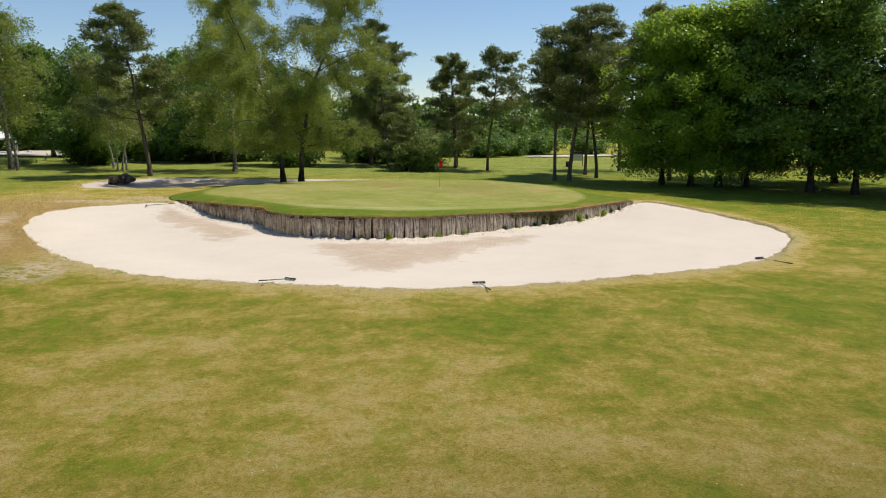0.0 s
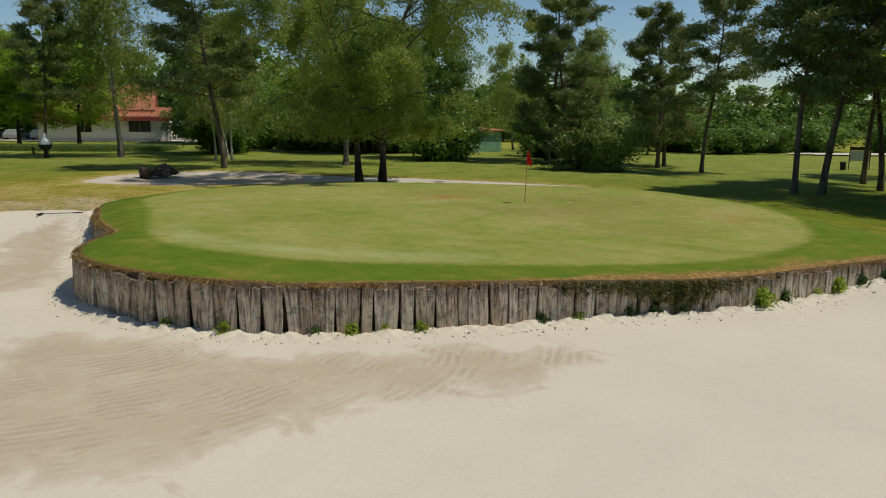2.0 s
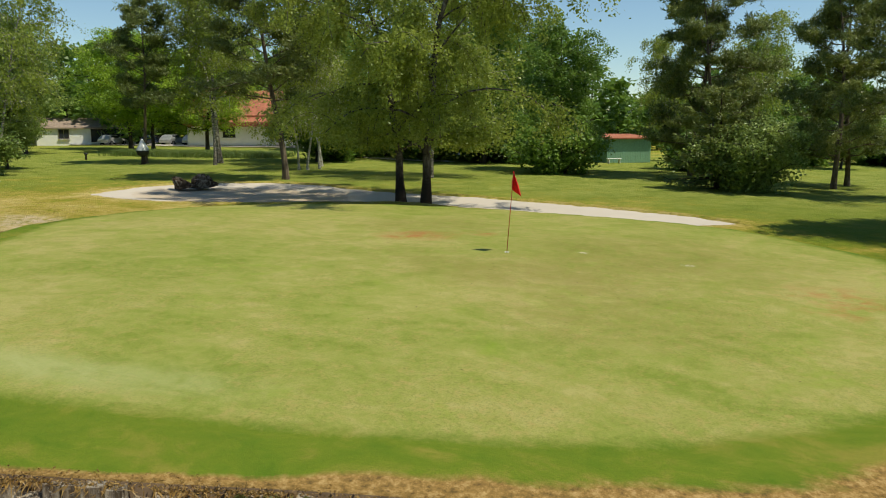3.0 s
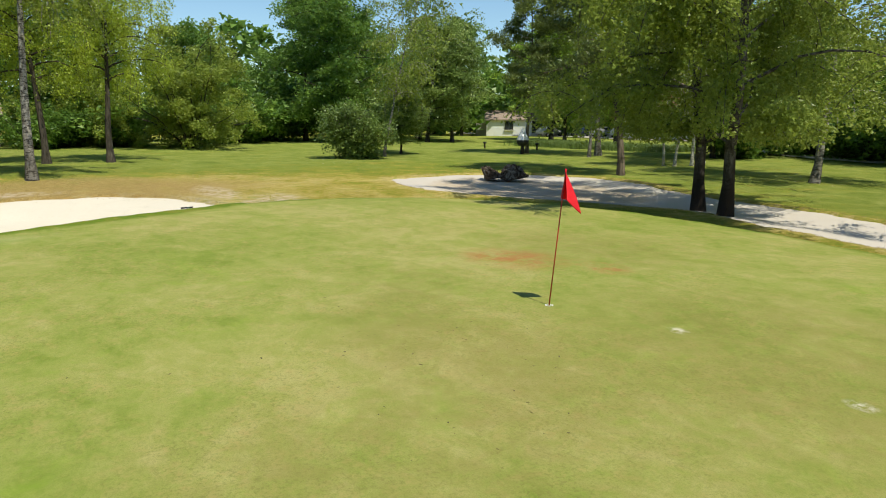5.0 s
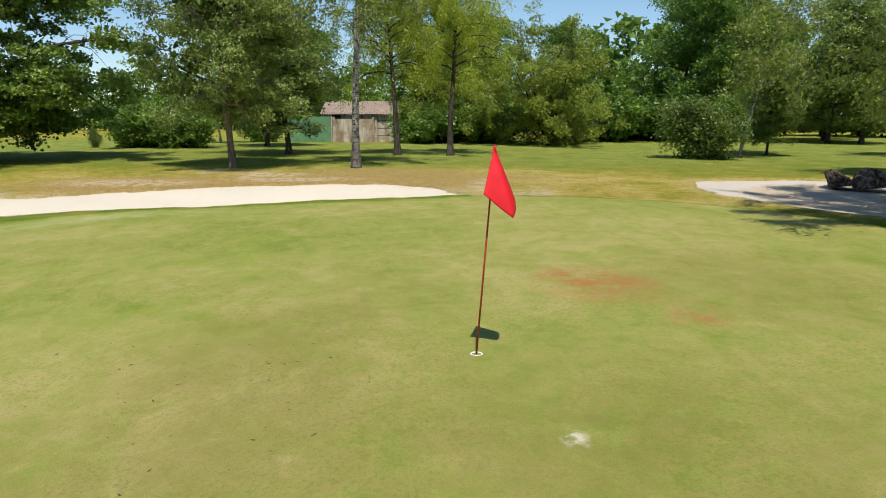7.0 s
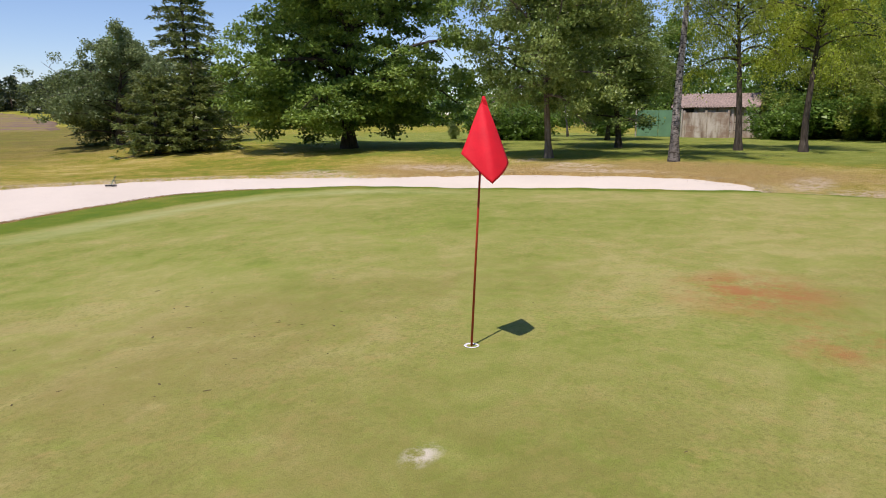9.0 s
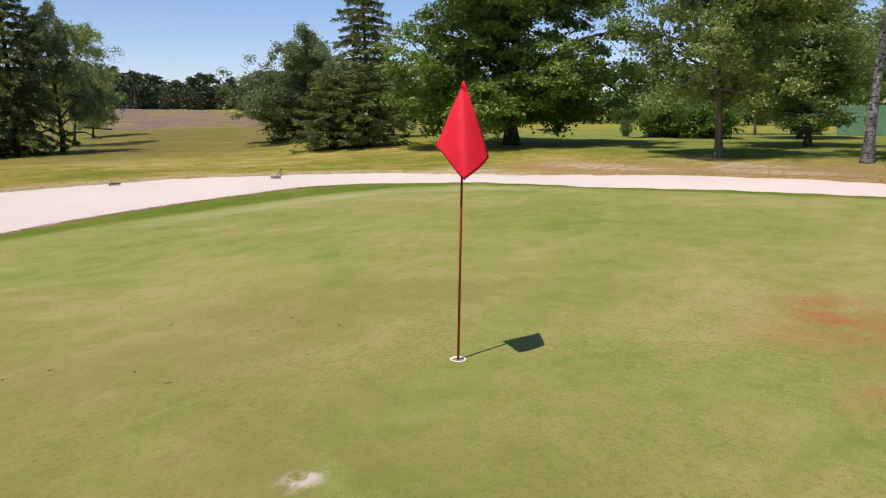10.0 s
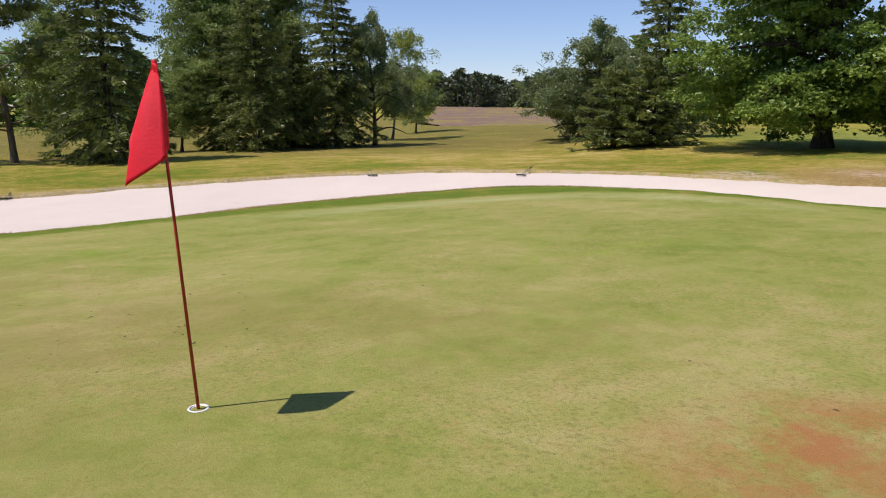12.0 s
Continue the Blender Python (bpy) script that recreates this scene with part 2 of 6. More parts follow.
def sand_material(name, base):
    """Bunker sand; the attribute damp says where it is freshly raked and brownish."""
    k = Nodes(name)
    big = k.noise(0.25, 4, 0.6)
    mid = k.noise(2.2, 5, 0.65)
    patch = k.noise(0.75, 5, 0.65, dist=1.0)
    fine = k.noise(40.0, 4, 0.7)
    lines = k.noise(3.0, 4, 0.6, stretch=(0.5, 2.6, 1.0), dist=1.5)
    c = k.mix(k.ramp(big, [(0.35, 0.0), (0.7, 1.0)]), base, tuple(v * 0.93 for v in base))
    c = k.mix(k.ramp(patch, [(0.56, 0.0), (0.72, 0.35)]), c, tuple(v * 0.86 for v in base))
    damp = k.t.nodes.new("ShaderNodeAttribute")
    damp.attribute_name = "damp"
    arc = k.n("ShaderNodeVectorMath", i0=k.pos, i1=(-11.0, -13.0, -1.2))
    arc.operation = "DISTANCE"
    teeth = k.math("ADD", k.math("MULTIPLY", arc.outputs["Value"], 30.0), k.math("MULTIPLY", patch, 14.0))
    teeth = k.math("MULTIPLY", k.math("SINE", teeth), k.ramp(k.noise(1.1, 3, 0.6, dist=0.6), [(0.44, 0.0), (0.56, 1.0)]))
    m = k.math("ADD", damp.outputs["Fac"], k.math("MULTIPLY", k.math("SUBTRACT", patch, 0.5), 1.9))
    m = k.math("ADD", m, k.math("MULTIPLY", k.math("SUBTRACT", mid, 0.5), 0.5))
    m = k.ramp(m, [(0.36, 0.0), (0.60, 0.55), (1.05, 1.0)])
    c = k.mix(k.math("MULTIPLY", m, 0.85), c, (0.49, 0.385, 0.275))
    c = k.mix(k.math("MULTIPLY", m, k.math("MULTIPLY", teeth, 0.24)), c, (0.30, 0.22, 0.15))
    c = k.mix(k.ramp(fine, [(0.28, 0.3), (0.5, 0.0)]), c, (0.52, 0.44, 0.34))
    c = k.mix(k.ramp(k.noise(9.0, 5, 0.75), [(0.54, 0.0), (0.72, 0.35)]), c, (0.54, 0.45, 0.34))
    h = k.math("ADD", k.math("MULTIPLY", mid, 0.8), k.math("ADD", k.math("MULTIPLY", lines, 0.4), k.math("MULTIPLY", fine, 0.15)))
    h = k.math("ADD", h, k.math("MULTIPLY", k.math("MULTIPLY", teeth, m), 0.35))
    return k.finish(c, 0.95, k.bump(h, 0.55, 0.04), spec=0.1)


def timber_material():
    k = Nodes("weathered_timber")
    oi = k.n("ShaderNodeObjectInfo").outputs["Random"]
    tc = k.n("ShaderNodeTexCoord").outputs["Object"]
    off = k.n("ShaderNodeCombineXYZ", X=k.math("MULTIPLY", oi, 37.0), Y=k.math("MULTIPLY", oi, 11.0), Z=k.math("MULTIPLY", oi, 23.0)).outputs[0]
    add = k.n("ShaderNodeVectorMath", i0=tc, i1=off)
    g = k.noise(22.0, 5, 0.7, vec=add.outputs[0], stretch=(1, 1, 0.08), dist=0.4)
    s = k.noise(4.0, 4, 0.6, vec=add.outputs[0])
    tone = k.ramp(oi, [(0.0, (0.46, 0.36, 0.25)), (0.4, (0.62, 0.51, 0.375)), (0.75, (0.76, 0.67, 0.53)), (1.0, (0.52, 0.40, 0.275))])
    c = k.mix(k.ramp(g, [(0.36, 0.9), (0.53, 0.0)]), tone, (0.085, 0.06, 0.042))
    c = k.mix(k.ramp(s, [(0.50, 0.0), (0.68, 0.7)]), c, (0.10, 0.08, 0.055))
    c = k.mix(k.ramp(k.noise(7.0, 3, 0.6, vec=add.outputs[0]), [(0.56, 0.0), (0.68, 0.7)]), c, (0.66, 0.62, 0.54))
    high = k.n("ShaderNodeSeparateXYZ", Vector=tc).outputs[2]
    streak = k.noise(9.0, 5, 0.7, vec=add.outputs[0], stretch=(1, 1, 0.25))
    stain = k.math("ADD", k.math("MULTIPLY", high, 0.55), k.math("MULTIPLY", streak, 1.0))
    c = k.mix(k.ramp(stain, [(0.30, 0.0), (0.62, 0.9)]), c, (0.075, 0.047, 0.026))
    c = k.mix(k.math("MULTIPLY", k.ramp(k.noise(26.0, 4, 0.7, vec=add.outputs[0]), [(0.56, 0.0), (0.66, 0.8)]), k.ramp(s, [(0.42, 0.0), (0.55, 1.0)])), c, (0.70, 0.66, 0.58))
    return k.finish(c, 0.9, k.bump(k.math("ADD", g, streak), 0.8, 0.03), spec=0.12)


def leaf_material(name, dark, mid, light, leaf=0.35, hue_scale=0.35):
    k = Nodes(name)
    oi = k.n("ShaderNodeObjectInfo").outputs["Random"]
    isl = k.n("ShaderNodeNewGeometry").outputs["Random Per Island"]
    big = k.noise(hue_scale, 3, 0.5)
    f = k.math("ADD", k.math("MULTIPLY", isl, 0.34), k.math("MULTIPLY", big, 0.75))
    f = k.math("ADD", f, k.math("MULTIPLY", oi, 0.14))
    c = k.ramp(f, [(0.15, dark), (0.55, mid), (0.95, light)])
    t = k.mix(0.5, c, light)
    return k.finish(c, 0.42, leaf=leaf, leaf_color=t, spec=0.4)


def bark_material(name, base, dark, light, vertical=0.15, spots=0.0, foot=1.0):
    k = Nodes(name)
    tc = k.n("ShaderNodeTexCoord").outputs["Object"]
    g = k.noise(7.0, 5, 0.7, vec=tc, stretch=(1, 1, vertical), dist=0.5)
    f = k.noise(30.0, 3, 0.7, vec=tc)
    c = k.ramp(g, [(0.32, dark), (0.50, base), (0.68, light)])
    c = k.mix(k.math("MULTIPLY", f, 0.4), c, dark)
    if spots:
        band = k.noise(5.0, 4, 0.7, vec=tc, stretch=(1, 1, 2.6))
        low = k.n("ShaderNodeSeparateXYZ", Vector=tc).outputs[2]
        rough_foot = k.ramp(k.math("ADD", k.math("MULTIPLY", low, 0.24), k.math("MULTIPLY", band, 0.5)), [(0.42, 1.0), (0.85, 0.0)])
        c = k.mix(k.math("MULTIPLY", k.ramp(band, [(0.50, 0.0), (0.58, 1.0)]), spots), c, (0.025, 0.02, 0.016))
        c = k.mix(k.math("MULTIPLY", rough_foot, foot), c, (0.035, 0.027, 0.02))
    return k.finish(c, 0.92, k.bump(g, 0.9, 0.04), spec=0.15)
RED_PATCHES = [(-3.3, 1.85, 1.5, 1.1, 0.38), (-1.7, 2.7, 1.0, 0.6, 0.47), (7.4, -1.8, 1.4, 1.6, 0.46)]
BROWN_TURF = [(-3.4, 4.2, 3.4, 2.8, 0.34), (3.4, 1.0, 4.6, 4.0, 0.30), (3.4, -4.4, 3.0, 3.0, 0.38), (0.6, -2.3, 3.2, 1.8, 0.28), (-2.4, -1.0, 2.4, 1.6, 0.42)]
SAND_SPOTS = [(1.89, 0.68, 0.17), (4.5, 0.42, 0.18)]
DRY_GROUND = [(-8, -42, 34, 24, 0.09), (-26.5, -4, 7, 20, 0.22), (-19, 5, 6, 6, 0.10), (-3.0, -32.2, 12, 5, -0.10), (-17, -36, 9, 8, 0.09), (-12, 46, 90, 36, -0.22), (-54, -2, 28, 60, -0.24), (30, 8, 30, 30, -0.20), (11, -37, 18, 12, -0.06)]
MEADOW = [(-12, 52, 95, 44), (-58, 0, 34, 62)]
PARCHED_BANK = [(-25.6, -4.5, 5.0, 10.0), (-24.6, -13.5, 3.6, 8.0), (-29.0, -4.0, 3.0, 5.0)]
BARE_GROUND = [(-28.0, -8.6, 1.0, 1.9), (-26.3, -7.5, 1.0, 4.0), (-25.3, -15.0, 1.4, 4.5), (-23.0, 1.2, 3.2, 1.0), (-29.5, -12.6, 1.6, 0.8), (-22.0, -20.5, 1.6, 2.6), (-28.0, -10.0, 1.6, 1.0), (-20.0, 2.8, 2.2, 1.2), (-18.8, 1.6, 1.6, 1.2)]

M_LAWN = lawn_material()
M_GREEN = green_material()
M_SAND = sand_material("bunker_sand", (0.692, 0.614, 0.505))
M_SAND_BACK = sand_material("coarse_sand", (0.57, 0.505, 0.44))
M_EARTH = plain("dark_earth", (0.15, 0.10, 0.062), 0.95, vary=0.4)
M_TIMBER = timber_material()


def part(name, bm, material, parent=None, label=""):
    """Links a bmesh as one mesh object under a thing or a part."""
    me = bpy.data.meshes.new(name)
    bm.to_mesh(me)
    bm.free()
    return mesh_part(name, me, material, parent, label)


def mesh_part(name, me, material, parent=None, label=""):
    if material and not me.materials:
        me.materials.append(material)
    ob = new(name, me)
    if parent:
        ob.parent = parent
    if label:
        ob["label"] = label
    return ob


def thing(name, label, category, group="", at=None):
    ob = new(name)
    ob.empty_display_size = 0.3
    if at is not None:
        ob.matrix_world = at
    return tagged(ob, label, category, group)


def array_mesh(name, verts, faces, smooth=False):
    """A mesh from numpy arrays: verts n x 3, faces m x k."""
    verts, faces = np.asarray(verts, np.float32), np.asarray(faces, np.int32)
    me = bpy.data.meshes.new(name)
    m, k = faces.shape
    me.vertices.add(len(verts))
    me.vertices.foreach_set("co", verts.ravel())
    me.loops.add(m * k)
    me.loops.foreach_set("vertex_index", faces.ravel())
    me.polygons.add(m)
    me.polygons.foreach_set("loop_start", np.arange(0, m * k, k, dtype=np.int32))
    me.polygons.foreach_set("use_smooth", np.full(m, smooth))
    me.update(calc_edges=True)
    return me


# ---- the lie of the land ----
def smooth(a, b, v):
    u = np.clip((v - a) / (b - a), 0, 1)
    return u * u * (3 - 2 * u)


def rounded(points, n=4, closed=True):
    """A Catmull-Rom curve through corner points."""
    p = np.array(points, float)
    if closed:
        p = np.vstack([p[-1], p, p[0], p[1]])
    else:
        p = np.vstack([2 * p[0] - p[1], p, 2 * p[-1] - p[-2]])
    out = []
    for i in range(1, len(p) - 2):
        for u in np.arange(n) / n:
            a, b, c, d = p[i - 1 : i + 3]
            out.append(0.5 * (2 * b + (c - a) * u + (2 * a - 5 * b + 4 * c - d) * u * u + (3 * b - a - 3 * c + d) * u**3))
    if not closed:
        out.append(p[-2])
    return np.array(out)


WALL = rounded([(-17.6, 0.0), (-15.6, -3.8), (-14.05, -6.1), (-13.05, -7.4), (-12.95, -8.6), (-12.65, -9.9), (-11.95, -11.2), (-10.9, -12.2), (-9.4, -13.1), (-7.8, -13.6), (-6, -13.65), (-3.6, -13.2), (-1.2, -12.6),
                (1.3, -11.8), (3.4, -11.3), (5.2, -10.7), (7.2, -9.6), (9.5, -8.4), (11.2, -7.5)], 5, False)
RIM = rounded([(11.2, -7.5), (12.4, -7.2), (13.7, -8.6), (14.8, -12.5), (14.4, -16.5), (12.9, -19.6), (10.3, -22.2), (7.1, -24.4), (3.8, -25.8), (0.7, -26.5), (-1.9, -26.95),
               (-4.4, -27.35), (-7.5, -27.35), (-10.3, -26.9), (-13.4, -25.4), (-15.9, -24.1), (-18.5, -22.2), (-21.3, -18.2), (-23.0, -14.5), (-24.3, -11), (-24.8, -8), (-24.9, -4.5),
               (-23.8, -1.8), (-21.6, -0.3), (-19.4, 0.2), (-17.6, 0.0)], 4, False)
BUNKER = np.vstack([WALL, RIM[1:-1]])
BACK_BUNKER = rounded([(-24.3, 10.4), (-25.4, 13.6), (-25.0, 16.8), (-23.4, 19.3), (-20.3, 20.9), (-17.5, 20.9), (-14.6, 19.8), (-11, 19.0), (-7, 18.9), (-2.5, 17.8), (2, 16.4),
                       (5.3, 14.8), (6.3, 13.2), (4, 11.9), (0.4, 12.5), (-2.4, 13.2), (-6, 13.9), (-9, 14.6), (-12.4, 12.9), (-16.9, 10.5), (-20.4, 9.5)], 4)
COLLAR_NORTH = rounded([(11.2, -7.5), (12.4, -4.5), (12.9, -1.2), (11.9, 3), (9.2, 6.6), (5, 9.6), (0, 11.2), (-6, 11.8), (-11.6, 10.8), (-15.6, 8.2), (-17.9, 5), (-18.4, 2), (-17.6, 0.0)], 5, False)
COLLAR_OUT = np.vstack([WALL, COLLAR_NORTH[1:-1]])
RAISED = np.vstack([RIM[::-1], COLLAR_NORTH[1:-1]])
PUTTING = rounded([(-10.4, -9.8), (-12.0, -7.2), (-14.2, -2.6), (-15.9, 0.4), (-16.0, 3.0), (-14.9, 6.2), (-12.4, 8.6), (-8.6, 9.9), (-4, 10.0), (0.6, 9.2), (4.4, 7.6), (7.4, 5.2), (9.6, 2.4),
                   (10.2, -0.8), (9.2, -4.6), (7.2, -7.4), (4.6, -9.4), (1, -10.6), (-2.5, -11.2), (-5.7, -11.4), (-8.4, -10.9)], 4)


def path_distance(px, py, path, closed=True):
    """Distance from points to a polyline."""
    a = path
    b = np.roll(path, -1, 0) if closed else None
    if not closed:
        a, b = path[:-1], path[1:]
    best = np.full(px.shape, 1e9)
    for (ax, ay), (bx, by) in zip(a, b):
        dx, dy = bx - ax, by - ay
        u = np.clip(((px - ax) * dx + (py - ay) * dy) / (dx * dx + dy * dy + 1e-12), 0, 1)
        best = np.minimum(best, np.hypot(px - ax - u * dx, py - ay - u * dy))
    return best


def inside(px, py, path):
    hit = np.zeros(px.shape, bool)
    for (ax, ay), (bx, by) in zip(path, np.roll(path, -1, 0)):
        cross = (ay > py) != (by > py)
        hit ^= cross & (px < (bx - ax) * (py - ay) / (by - ay + 1e-12) + ax)
    return hit


def signed(px, py, path):
    d = path_distance(px, py, path)
    return np.where(inside(px, py, path), d, -d)


def wave(x, y, s, k=0.0):
    return np.sin(x * s + 1.3 + k) * np.cos(y * s * 0.83 - 0.7 + k) + 0.5 * np.sin(x * s * 2.1 - y * s * 1.7 + k)


def lie(x, y):
    """Height of the open ground, before bunkers and green are cut into it."""
    south = np.interp(x, (-63, -33, -29, -22, -10, -4, 0, 4, 8), (0.3, 0.0, -0.2, -0.72, -0.77, -0.89, -1.0, -1.13, -1.2))
    north = np.clip(-0.62 - 0.015 * x, -1.0, 0.35)
    z = south + (north - south) * smooth(-14, 6, y)
    z = z + 0.42 * np.exp(-((x - 12.5) ** 2 + (y + 6.5) ** 2) / 20)
    far = np.hypot(x, y)
    z = z + 6.5 * smooth(100, 420, -y) * smooth(90, 200, far)
    return z + 0.05 * wave(x, y, 0.17) * np.clip(far / 60, 0.2, 1.0) + 0.4 * wave(x, y, 0.02, 2.0) * smooth(120, 300, far)


def sand_height(x, y):
    """The big bunker's floor."""
    d = path_distance(x, y, RIM, False)
    return lie(x, y) - 0.07 - (0.10 + 0.34 * smooth(6, -6, x)) * smooth(0, 5, d) + 0.012 * wave(x, y, 1.3)


def back_sand_height(x, y):
    return lie(x, y) - 0.05 - 0.18 * smooth(0, 3, path_distance(x, y, BACK_BUNKER)) + 0.012 * wave(x, y, 1.5)


def ground_height(x, y):
    z = lie(x, y)
    near = (np.abs(x + 6) < 26) & (np.abs(y + 3) < 32)
    zn, xn, yn = z[near], x[near], y[near]
    ragged = 0.10 * wave(xn, yn, 2.3) + 0.06 * wave(xn, yn, 6.1, 1.0)
    s = signed(xn, yn, BACK_BUNKER) + ragged
    zn = zn + 0.05 * np.exp(-((s + 0.25) / 0.3) ** 2) - 0.5 * smooth(-0.05, 0.35, s)
    s = signed(xn, yn, RAISED)
    by_rim = path_distance(xn, yn, RIM, False) < path_distance(xn, yn, COLLAR_NORTH, False)
    r = s + ragged
    zn = zn + np.where(by_rim, 0.05 * np.exp(-((r + 0.25) / 0.3) ** 2) - 0.75 * smooth(-0.05, 0.35, r), -0.75 * smooth(0.15, 0.8, s))
    z[near] = zn
    return z


def steps(lo, hi, fine, n_out, reach):
    inner = np.arange(lo, hi + 1e-6, fine)
    out = np.geomspace(1.0, reach, n_out) - 1.0 + np.linspace(fine, fine * n_out, n_out)
    return np.r_[(lo - out)[::-1], inner, hi + out]


gx, gy = steps(-30, 19, 0.2, 60, 1900), steps(-32, 25, 0.2, 60, 1900)
X, Y = np.meshgrid(gx, gy, indexing="ij")
Z = ground_height(X.ravel().copy(), Y.ravel().copy())
nx, ny = len(gx), len(gy)
idx = np.arange(nx * ny).reshape(nx, ny)
quads = np.stack([idx[:-1, :-1], idx[1:, :-1], idx[1:, 1:], idx[:-1, 1:]], -1).reshape(-1, 4)
ground = mesh_part("ground", array_mesh("ground", np.c_[X.ravel(), Y.ravel(), Z], quads, True), M_LAWN)
wear = np.exp(-np.minimum(path_distance(X.ravel(), Y.ravel(), RIM, False), path_distance(X.ravel(), Y.ravel(), BACK_BUNKER) + 0.6) / 1.2)
ground.data.attributes.new("edge_wear", "FLOAT", "POINT").data.foreach_set("value", wear.astype(np.float32))
tagged(ground, "mown fairway grass, patchy green and straw dry", "grass", kind="structure")


def sheet(name, path, height, spacing, grow, material, label):
    lo, hi = path.min(0) - 1, path.max(0) + 1
    ax, ay = np.arange(lo[0], hi[0], spacing), np.arange(lo[1], hi[1], spacing)
    x, y = (v.ravel() for v in np.meshgrid(ax, ay, indexing="ij"))
    z = height(x, y)
    s = signed(x, y, path)
    i = np.arange(len(x)).reshape(len(ax), len(ay))
    q = np.stack([i[:-1, :-1], i[1:, :-1], i[1:, 1:], i[:-1, 1:]], -1).reshape(-1, 4)
    q = q[(s[q] > -grow).all(1)]
    used, q = np.unique(q, return_inverse=True)
    ob = mesh_part(name, array_mesh(name, np.c_[x, y, z][used], q.reshape(-1, 4), True), material)
    wet = np.max([smooth(-1.2, 1.0, signed(x[used], y[used], area)) for area in DAMP_SAND], axis=0)
    ob.data.attributes.new("damp", "FLOAT", "POINT").data.foreach_set("value", wet.astype(np.float32))
    return tagged(ob, label, "sand bunker", kind="structure")


# freshly raked, browner sand
DAMP_SAND = [rounded([(-10.4, -19.6), (-10.9, -17.4), (-11.3, -14.6), (-9.4, -14.5), (-7.2, -15.1), (-5.0, -15.2), (-2.6, -14.6), (0.6, -14.5), (-1.0, -16.2), (-3.2, -17.0), (-4.7, -18.2), (-5.6, -19.5), (-7.2, -20.3), (-8.4, -21.2), (-9.9, -21.3)], 5),
             rounded([(-18.4, -1.2), (-17.2, -3.0), (-15.4, -6.6), (-14.0, -9.6), (-15.4, -12.0), (-16.6, -8.6), (-18.4, -4.5)], 5), rounded([(-23, 12), (-24, 16), (-19, 19), (-13, 17.5), (-14, 13.5), (-18, 11)], 5)]


# the green is higher than the floor, so that the wall's foot stays covered
sheet("bunker_sand", BUNKER, sand_height, 0.2, 0.45, M_SAND, "pale raked sand filling a wide curved bunker")
sheet("back_bunker_sand", BACK_BUNKER, back_sand_height, 0.3, 0.4, M_SAND_BACK, "greyish coarse sand in a shallow bunker beside birches")

# ---- the raised green ----
CENTRE = np.array((-3.0, -1.0))


def wall_top(x):
    """Height of the timber wall along its run."""
    return np.interp(x, (-17.6, -15.5, -12, -9.4, -7.8, -6, -3.6, -1.2, 1.3, 3.4, 11), (-0.38, -0.24, -0.20, -0.17, -0.19, -0.26, -0.31, -0.38, -0.50, -0.56, -0.56))



def reach(path, angle):
    d = np.array((math.cos(angle), math.sin(angle)))
    best = 0.0
    for a, b in zip(path, np.roll(path, -1, 0)):
        e = b - a
        den = d[0] * e[1] - d[1] * e[0]
        if abs(den) < 1e-9:
            continue
        w = a - CENTRE
        t, u = (w[0] * e[1] - w[1] * e[0]) / den, (w[0] * d[1] - w[1] * d[0]) / den
        if t > 0 and -1e-6 <= u <= 1 + 1e-6:
            best = max(best, t)
    return best


def crown_height(x, y):
    d = 0.75 * x - 0.66 * y
    return 0.022 - 0.0225 * (d + np.sqrt(d * d + 1)) - 0.12 * smooth(3, 11, y) - 0.08 * smooth(-12, -17, x) + 0.012 * (wave(x, y, 0.5) - wave(0.0, 0.0, 0.5))


